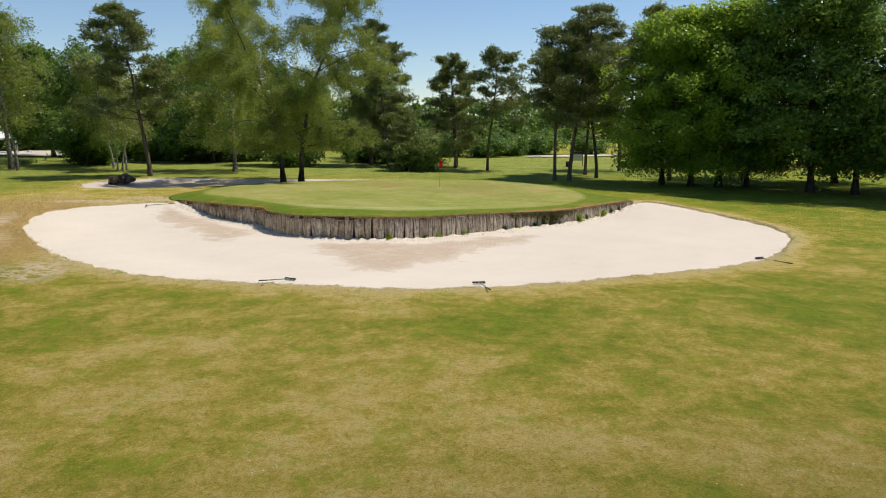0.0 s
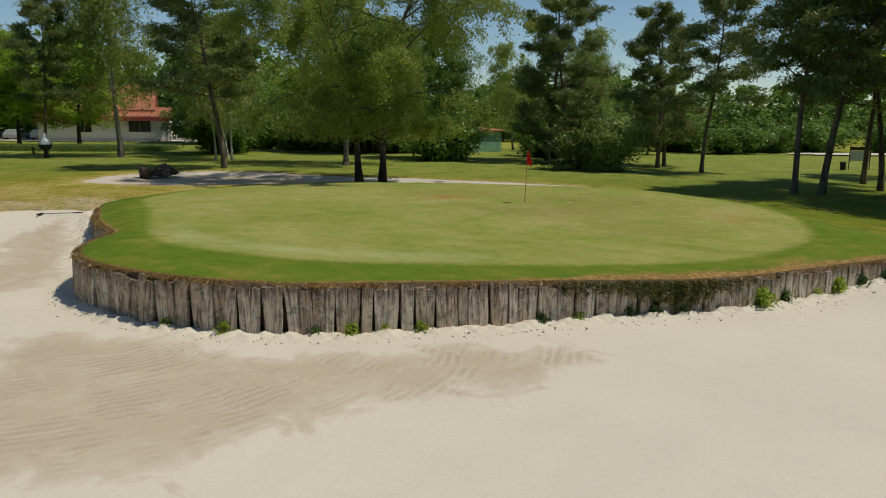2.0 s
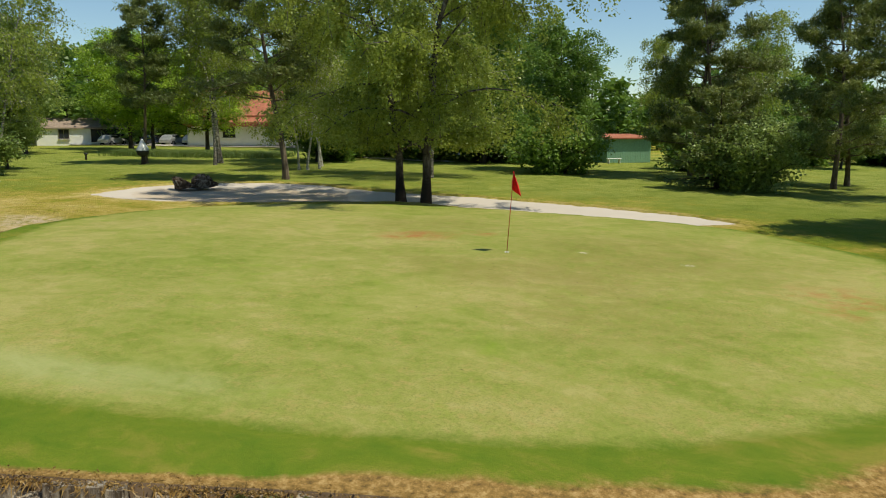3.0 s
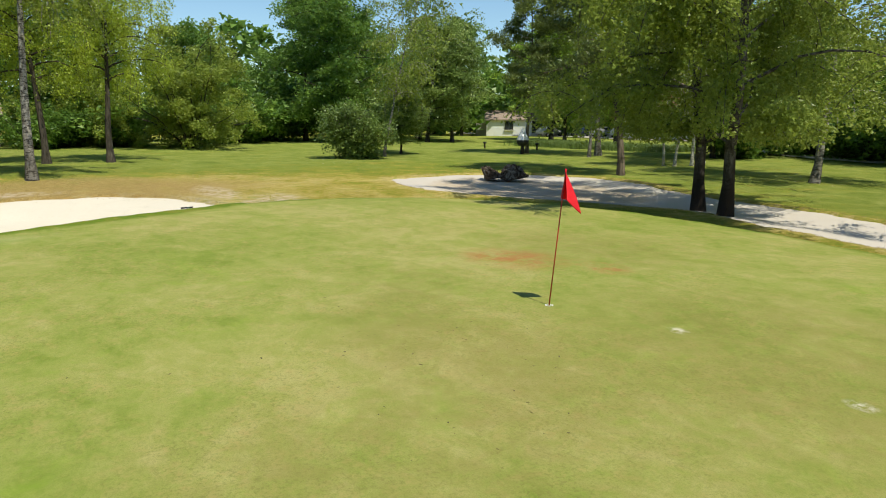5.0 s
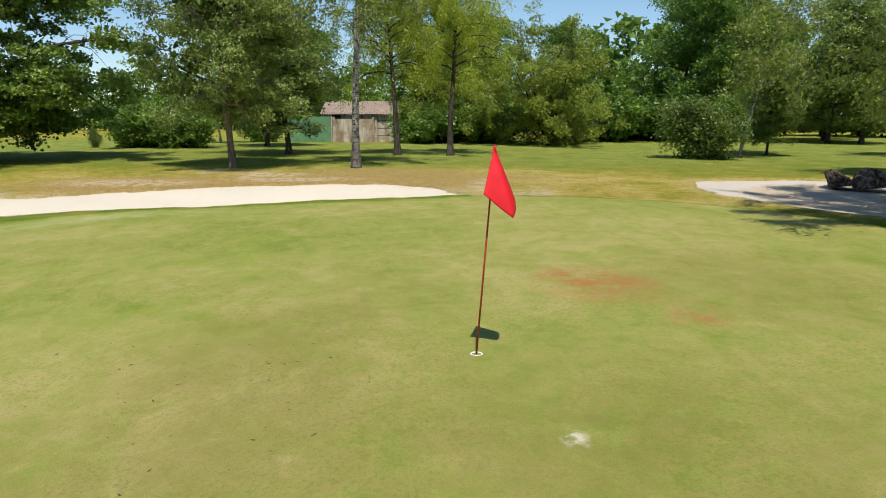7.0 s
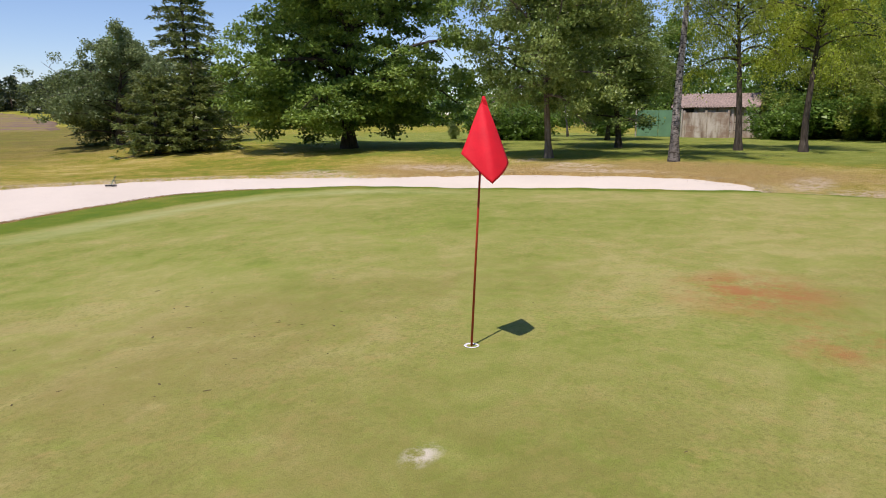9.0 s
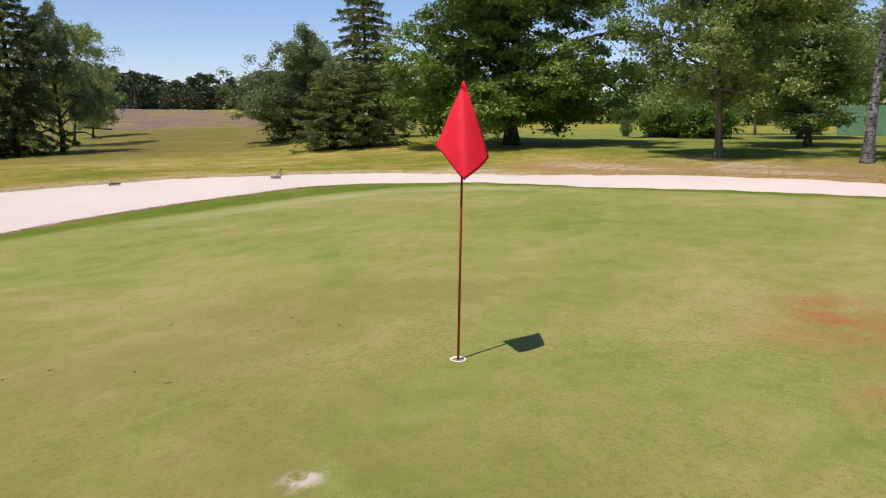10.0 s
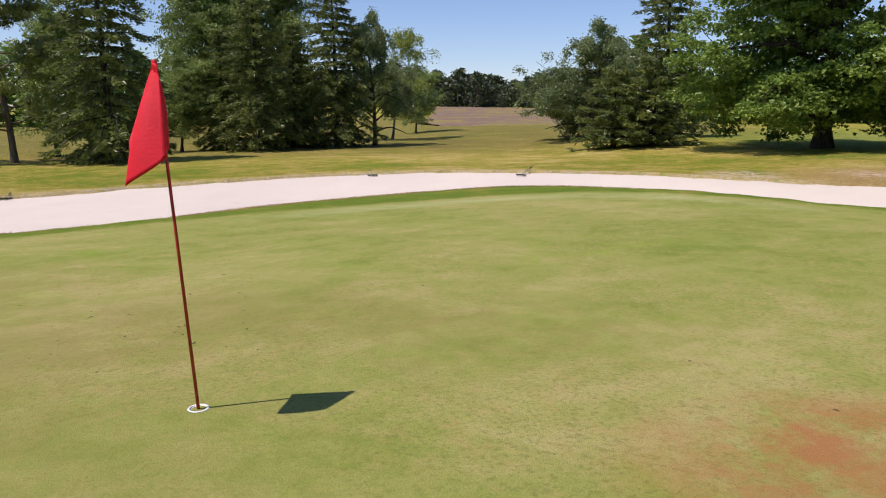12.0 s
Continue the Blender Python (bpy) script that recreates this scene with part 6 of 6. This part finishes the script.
# ---- heather ----
k = Nodes("heather")
n1, n2 = k.noise(0.045, 5, 0.65, stretch=(0.6, 1.4, 1)), k.noise(1.2, 4, 0.7)
c = k.ramp(n1, [(0.36, (0.27, 0.235, 0.06)), (0.44, (0.32, 0.235, 0.09)), (0.50, (0.26, 0.175, 0.12)), (0.57, (0.235, 0.145, 0.13)), (0.62, (0.36, 0.29, 0.06))])
M_HEATHER = k.finish(k.mix(k.math("MULTIPLY", n2, 0.5), c, (0.10, 0.09, 0.04)), 0.95, k.bump(n2, 0.8, 0.3))


def heather(name, path, spacing):
    path = rounded(path, 4)
    lo, hi = path.min(0), path.max(0)
    ax, ay = np.arange(lo[0], hi[0], spacing), np.arange(lo[1], hi[1], spacing)
    x, y = (v.ravel() for v in np.meshgrid(ax, ay, indexing="ij"))
    s = signed(x, y, path)
    z = lie(x, y) + np.where(s > 0, 0.12 + 0.22 * np.random.default_rng(3).random(len(x)), -0.1)
    i = np.arange(len(x)).reshape(len(ax), len(ay))
    q = np.stack([i[:-1, :-1], i[1:, :-1], i[1:, 1:], i[:-1, 1:]], -1).reshape(-1, 4)
    q = q[(s[q] > -spacing * 1.5).all(1)]
    tagged(mesh_part(name, array_mesh(name, np.c_[x, y, z], q), M_HEATHER), "low purple heather and dry grass covering the rise", "heather", kind="stuff")


heather("heather", [(-36, -106), (-42, -135), (-70, -210), (-105, -310), (-150, -290), (-110, -190), (-75, -130), (-56, -101)], 1.6)


# ---- grasses, weeds and litter ----
M_SCAR = plain("bare_turf_soil", (0.11, 0.085, 0.036), 0.95, vary=0.5, scale=3.0)
M_CREEPER = leaf_material("creeper", (0.035, 0.045, 0.012), (0.10, 0.105, 0.026), (0.24, 0.21, 0.06), 0.25, 1.5)
M_STRAW = leaf_material("straw_blades", (0.26, 0.18, 0.06), (0.44, 0.315, 0.115), (0.62, 0.465, 0.22), 0.4, 1.2)
def blades(rng, base, height, width, lean, upward=1.0):
    """Grass blades: tapered two-segment strips that bend over."""
    n = len(base)
    d = rng.normal(size=(n, 3)) * lean
    d[:, 2] = upward
    d /= np.linalg.norm(d, axis=1, keepdims=True)
    side = np.cross(d, rng.normal(size=(n, 3)))
    side /= np.linalg.norm(side, axis=1, keepdims=True) + 1e-9
    h = height * rng.uniform(0.5, 1.3, (n, 1))
    bend = rng.normal(size=(n, 3)) * 0.35
    bend[:, 2] = -0.25 * abs(upward)
    mid, tip = base + d * h * 0.55, base + (d + bend) * h
    w = side * width * 0.5
    return np.stack([base - w, base + w, mid + w * 0.8, mid - w * 0.8], 1), np.stack([mid - w * 0.8, mid + w * 0.8, tip + w * 0.15, tip - w * 0.15], 1)


def blade_mesh(name, sets, material, label, category):
    v = np.concatenate([np.concatenate([a, b], 1) for a, b in sets]).reshape(-1, 3)
    f = np.arange(len(v)).reshape(-1, 4)
    return tagged(mesh_part(name, array_mesh(name, v, f), material), label, category, kind="stuff")


def along(path, n, rng, across):
    seg = np.linalg.norm(np.diff(path, axis=0), axis=1)
    t = rng.uniform(0, seg.sum(), n)
    cum = np.r_[0, np.cumsum(seg)]
    i = np.clip(np.searchsorted(cum, t) - 1, 0, len(seg) - 1)
    u = (t - cum[i]) / seg[i]
    d = (path[i + 1] - path[i]) / seg[i][:, None]
    p = path[i] + (path[i + 1] - path[i]) * u[:, None]
    return p + np.c_[-d[:, 1], d[:, 0]] * across[:, None], d


def foot_at(x):
    i = int(np.argmin(np.abs(WALL[:, 0] - x) + (WALL[:, 1] > -5) * 9))
    d = WALL[min(i + 1, len(WALL) - 1)] - WALL[i - 1]
    d = d / np.linalg.norm(d)
    return WALL[i] + d * ((x - WALL[i][0]) * d[0]) + np.array((d[1], -d[0])) * 0.19


# brown moss and grass along the top of the wall, some of it hanging over the timbers
p, d = along(WALL, 11000, np.random.default_rng(77), np.zeros(11000))
p = p + np.c_[-d[:, 1], d[:, 0]] * (-0.10 + rng.random(len(p)) ** 1.5 * np.interp(p[:, 0], (-1, 4), (0.26, 0.75)))[:, None]
top = wall_top(p[:, 0]) + 0.05 + 0.03 * rng.random(len(p))
sets = [blades(rng, np.c_[p, top - 0.02], 0.032, 0.016, 1.2)]
p, d = along(WALL, 10000, rng, rng.uniform(-0.15, -0.02, 10000))
lump = np.clip(0.35 + 0.45 * wave(p[:, 0], p[:, 1], 1.9) + 0.3 * wave(p[:, 0], p[:, 1], 5.3), 0.03, 1)
keep = rng.random(len(p)) < lump
p = p[keep]
sets.append(blades(rng, np.c_[p, wall_top(p[:, 0]) + 0.04], 0.12, 0.018, 0.7, -0.6))
blade_mesh("wall_grass", sets, M_MOSS, "brown dry grass and moss along the timber wall top", "grass")

# a dark curtain of grass and creeper that hides some timbers
n = 5200
q = np.c_[np.clip(np.where(rng.random(n) < 0.6, rng.normal(3.1, 0.6, n), rng.normal(2.2, 1.3, n)), 0.3, 5.1), np.zeros(n)]
foot = np.array([foot_at(v) for v in np.linspace(0.2, 5.2, 60)])
q = np.c_[q[:, 0], np.interp(q[:, 0], np.linspace(0.2, 5.2, 60), foot[:, 1])]
hang = rng.random(n) ** 1.4
q[:, 1] += 0.06 - 0.16 * hang
z = wall_top(q[:, 0]) + 0.04 - hang * (0.30 + 0.42 * np.exp(-((q[:, 0] - 3.1) / 0.8) ** 2)) * (0.75 + 0.45 * np.sin(q[:, 0] * 9.0) * np.cos(q[:, 0] * 23.0))
blade_mesh("creeper_curtain", [blades(rng, np.c_[q, z], 0.085, 0.03, 1.2, -0.5)], M_CREEPER, "dark olive grass and creeper hanging over timbers", "grass")

# dry fringe round the bunkers
sets = []
for path, n in ((RIM, 11000), (np.vstack([BACK_BUNKER, BACK_BUNKER[:1]]), 9000)):
    off = np.clip(rng.normal(size=n) * 0.22, -0.5, 0.5)
    p, d = along(path, n, rng, off)
    patch = wave(p[:, 0], p[:, 1], 0.9) + wave(p[:, 0], p[:, 1], 2.7, 1.0) * 0.6
    p = p[rng.random(n) < np.clip(0.45 + 0.4 * patch, 0.05, 1)]
    z = np.maximum(ground_height(p[:, 0].copy(), p[:, 1].copy()), lie(p[:, 0], p[:, 1]) - 0.1)
    sets.append(blades(rng, np.c_[p, z - 0.01], 0.085, 0.012, 0.9))
blade_mesh("dry_fringe_grass", sets, M_DRY, "straw-coloured grass fringe at the bunker edges", "grass")


def weed(x, y, size, kind, label, z=None):
    g = np.random.default_rng(int(abs(x * 97 + y * 31)) + 7)
    z = sand_at(x, y) if z is None else z
    size = size * 0.8
    n = int(120 * size / 0.25)
    r = np.abs(g.normal(size=n)) * size * 0.45
    a = g.uniform(0, 6.28, n)
    c = np.c_[r * np.cos(a), r * np.sin(a), g.uniform(0.02, 1.0, n) * size * np.exp(-(r / size) ** 2)]
    v, f = leaf_quads(g, c, size * 0.34, size * 0.2, -0.2)
    ob = thing("weed", label, "weed", "weeds at the wall foot", pose(x, y, z))
    mesh_part("leaves", array_mesh("leaves", v, f), kind, ob)
    stems = []
    for i in range(7):
        b = c[g.integers(0, n)]
        stems.append(tube(np.array([(0, 0, -0.05), b * 0.5, b]), (0.006, 0.005, 0.003), 4))
    sv, sf = join(stems)
    mesh_part("stem", array_mesh("stem", sv, sf), M_WEED_DARK, ob)


for x, size, dark in ((-8.6, 0.30, 0), (-7.2, 0.36, 0), (-5.3, 0.26, 1), (-4.5, 0.34, 0), (-3.8, 0.26, 0), (-3.0, 0.30, 0), (-0.3, 0.30, 1), (0.6, 0.26, 0), (1.9, 0.3, 1), (2.5, 0.42, 1), (3.2, 0.3, 1), (5.3, 0.55, 0),
                      (6.0, 0.36, 1), (7.0, 0.30, 0), (7.8, 0.46, 0), (8.6, 0.35, 1), (9.4, 0.30, 1)):
    fx, fy = foot_at(x)
    weed(float(fx), float(fy), size, M_WEED_DARK if dark else M_WEED, "dark green weed clump at the foot of timbers" if dark else "bright yellow-green weed at the foot of timbers")

# a bed of tall grass before the clubhouse
n = 15000
u = rng.random(n)
bx, by = -51 + 15.5 * u + rng.normal(size=n) * 0.3, 41.5 + 5.0 * u + rng.normal(size=n) * 1.3
blade_mesh("tall_grass_bed", [blades(rng, np.c_[bx, by, lie(bx, by)], 0.75, 0.05, 0.25)], M_TALL, "bed of tall uncut green grass", "grass")

# crumbs of earth and leaf litter on the sand under the wall
ico = [(0, 0, 1), (0.9, 0, -0.3), (-0.45, 0.78, -0.3), (-0.45, -0.78, -0.3)]
crumbs_v, crumbs_f = [], []
p, d = along(WALL, 2600, rng, -0.22 - np.abs(rng.normal(size=2600)) * 0.30)
for (x, y), r in zip(p, rng.uniform(0.006, 0.024, len(p)) * rng.uniform(0.5, 1.8, len(p))):
    b = len(crumbs_v)
    z = sand_at(x, y)
    crumbs_v += [(x + vx * r, y + vy * r, z + 0.3 * r + vz * r * 0.5) for vx, vy, vz in ico]
    crumbs_f += [(b, b + 1, b + 2), (b, b + 2, b + 3), (b, b + 3, b + 1), (b + 1, b + 3, b + 2)]
me = bpy.data.meshes.new("litter")
me.from_pydata(crumbs_v, [], crumbs_f)
tagged(mesh_part("litter", me, M_EARTH), "crumbs of dark earth scattered on the sand", "litter", kind="stuff")


# pitch marks and specks of bare soil on the green
mv, mf = [], []
for i in range(130):
    if i < 85:
        x, y = rng.normal(0.4, 1.4), rng.normal(-2.6, 1.1)
    else:
        x, y = rng.uniform(-13, 8), rng.uniform(-9.5, 8)
    if not inside(np.array([x]), np.array([y]), PUTTING)[0] or math.hypot(x, y) < 0.25:
        continue
    r, b = 0.006 + 0.013 * rng.random() ** 2, len(mv)
    z = float(crown_height(x, y))
    a0 = rng.uniform(0, 6.28)
    mv.append((x, y, z + 0.006))
    for j in range(7):
        a = a0 + j * 0.9
        rr = r * rng.uniform(0.4, 1.3)
        ex, ey = rr * 1.9 * math.cos(a), rr * 0.7 * math.sin(a)
        mv.append((x + ex * math.cos(a0) - ey * math.sin(a0), y + ex * math.sin(a0) + ey * math.cos(a0), z + 0.003))
    mf += [(b, b + 1 + j, b + 1 + (j + 1) % 7) for j in range(7)]
me = bpy.data.meshes.new("pitch_marks")
me.from_pydata(mv, [], mf)
tagged(mesh_part("pitch_marks", me, M_SCAR), "small dark scars in the turf of the green", "turf scars", kind="stuff")

# rough dry tufts on the bank west of the bunker
n = 9000
q = np.c_[rng.uniform(-31, -17, n), rng.uniform(-17, 7, n)]
q = q[(signed(q[:, 0], q[:, 1], RAISED) < -0.2) & (signed(q[:, 0], q[:, 1], BACK_BUNKER) < -0.3)]
q = q[rng.random(len(q)) < np.clip(0.5 + 0.5 * wave(q[:, 0], q[:, 1], 1.1), 0.05, 1)]
blade_mesh("bank_grass", [blades(rng, np.c_[q, ground_height(q[:, 0].copy(), q[:, 1].copy())], 0.055, 0.03, 1.4)], M_STRAW, "rough straw-dry grass on the bank", "grass")

# daisies in loose drifts on the approach
pv, pf = [], []
for cx, cy, spread, count in ((-31.0, 25.0, 3.2, 60), (-27.0, 30.0, 3.6, 60), (-16.0, 31.0, 3.0, 50), (-36.5, 12.0, 2.4, 60), (-18.6, -41.0, 0.35, 26), (-14.4, -42.3, 0.45, 34), (-14.9, -38.0, 0.5, 22), (-13.2, -41.6, 0.3, 14), (-11.0, -36.0, 0.8, 16), (-21.0, -36.0, 0.9, 14), (-8.0, -41.0, 0.9, 18)):
    for i in range(count):
        x, y = rng.normal(cx, spread), rng.normal(cy, spread * 0.7)
        z, b, r = float(z_at(x, y)) + 0.03, len(pv), rng.uniform(0.008, 0.014) * (2.4 if spread > 2 else 1.0)
        pv.append((x, y, z + 0.004))
        pv += [(x + r * math.cos(a * 1.047), y + r * math.sin(a * 1.047), z + rng.uniform(-0.003, 0.004)) for a in range(6)]
        pf += [(b, b + 1 + a, b + 1 + (a + 1) % 6) for a in range(6)]
me = bpy.data.meshes.new("daisies")
me.from_pydata(pv, [], pf)
tagged(mesh_part("daisies", me, plain("daisy_petals", (0.72, 0.71, 0.62), 0.8)), "tiny white daisies scattered in the grass", "flowers", kind="stuff")


# loose sand heaped in lumps against the foot of the wall
us, vs = np.arange(0, 1, 0.0013), np.linspace(0.02, 1.0, 18)
seg = np.r_[0, np.cumsum(np.linalg.norm(np.diff(WALL, axis=0), axis=1))]
cx, cy = np.interp(us * seg[-1], seg, WALL[:, 0]), np.interp(us * seg[-1], seg, WALL[:, 1])
dx, dy = np.gradient(cx), np.gradient(cy)
ln = np.hypot(dx, dy)
px = (cx[:, None] + (dy / ln)[:, None] * vs).ravel()
py = (cy[:, None] - (dx / ln)[:, None] * vs).ravel()
vv = np.tile(vs, len(us))
lump = 0.05 * wave(px, py, 5.0) + 0.03 * wave(px, py, 11.0, 1.0) + 0.02 * wave(px, py, 23.0, 2.0)
pz = sand_height(px, py) + 0.012 + (0.05 + lump) * np.exp(-((vv - 0.30) / 0.26) ** 2) - 0.04 * smooth(0.45, 1.0, vv)
i = np.arange(len(px)).reshape(len(us), len(vs))
q = np.stack([i[:-1, :-1], i[:-1, 1:], i[1:, 1:], i[1:, :-1]], -1).reshape(-1, 4)
heap = mesh_part("wall_foot_sand", array_mesh("wall_foot_sand", np.c_[px, py, pz], q, True), M_SAND)
wet = np.max([smooth(-1.2, 1.0, signed(px, py, area)) for area in DAMP_SAND], axis=0)
heap.data.attributes.new("damp", "FLOAT", "POINT").data.foreach_set("value", wet.astype(np.float32))
tagged(heap, "loose lumpy sand heaped against the timbers", "sand", kind="stuff")


# ---- timbers of the wall ----
def timber_mesh(seed, w, thick, length):
    g = random.Random(seed)
    bm = bmesh.new()
    rows, sides = 6, 4
    ring = []
    for i in range(rows):
        z = -length * i / (rows - 1)
        k = []
        for sx, sy in ((-1, -1), (1, -1), (1, 1), (-1, 1)):
            jit = 0.012
            k.append(bm.verts.new((sx * w / 2 + g.uniform(-jit, jit), sy * thick / 2 + g.uniform(-jit, jit) * 0.8, z + (g.uniform(-0.035, 0.02) if i == 0 else 0))))
        ring.append(k)
    for a, b in zip(ring, ring[1:]):
        for j in range(4):
            bm.faces.new((a[j], a[(j + 1) % 4], b[(j + 1) % 4], b[j]))
    bm.faces.new(ring[0][::-1])
    bmesh.ops.recalc_face_normals(bm, faces=bm.faces[:])
    upright = [e for e in bm.edges if abs(e.verts[0].co.z - e.verts[1].co.z) > 0.05]
    bmesh.ops.bevel(bm, geom=upright, offset=0.014, segments=1, affect="EDGES")
    me = bpy.data.meshes.new("timber")
    bm.to_mesh(me)
    bm.free()
    me.materials.append(M_TIMBER)
    return me


wall = thing("timber_retaining_wall", "retaining wall of upright weathered grey timbers around a green", "retaining wall")
g = random.Random(17)
widths = [0.19, 0.22, 0.24, 0.26, 0.28, 0.31]
kinds = [(w, [timber_mesh(int(w * 1000) + s, w, 0.13, 1.6) for s in range(3)]) for w in widths]
seg = np.r_[0, np.cumsum(np.linalg.norm(np.diff(WALL, axis=0), axis=1))]
t = 0.1
while t < seg[-1] - 0.15:
    w, variants = g.choice(kinds)
    i = min(int(np.searchsorted(seg, t + w / 2)), len(WALL) - 1)
    d = WALL[i] - WALL[i - 1]
    d = d / np.linalg.norm(d)
    p = WALL[i - 1] + d * (t + w / 2 - seg[i - 1]) + np.array((d[1], -d[0])) * (0.065 + g.uniform(-0.025, 0.02))
    ob = new("timber", g.choice(variants))
    ob.parent = wall
    ob.matrix_local = pose(float(p[0]), float(p[1]), float(wall_top(p[0])) + g.uniform(-0.13, 0.05), g.uniform(-3, 1.5), g.gauss(0.8, 2.4), math.degrees(math.atan2(d[1], d[0])))
    t += w + g.choice((0.004, 0.008, 0.014, 0.022, 0.045))
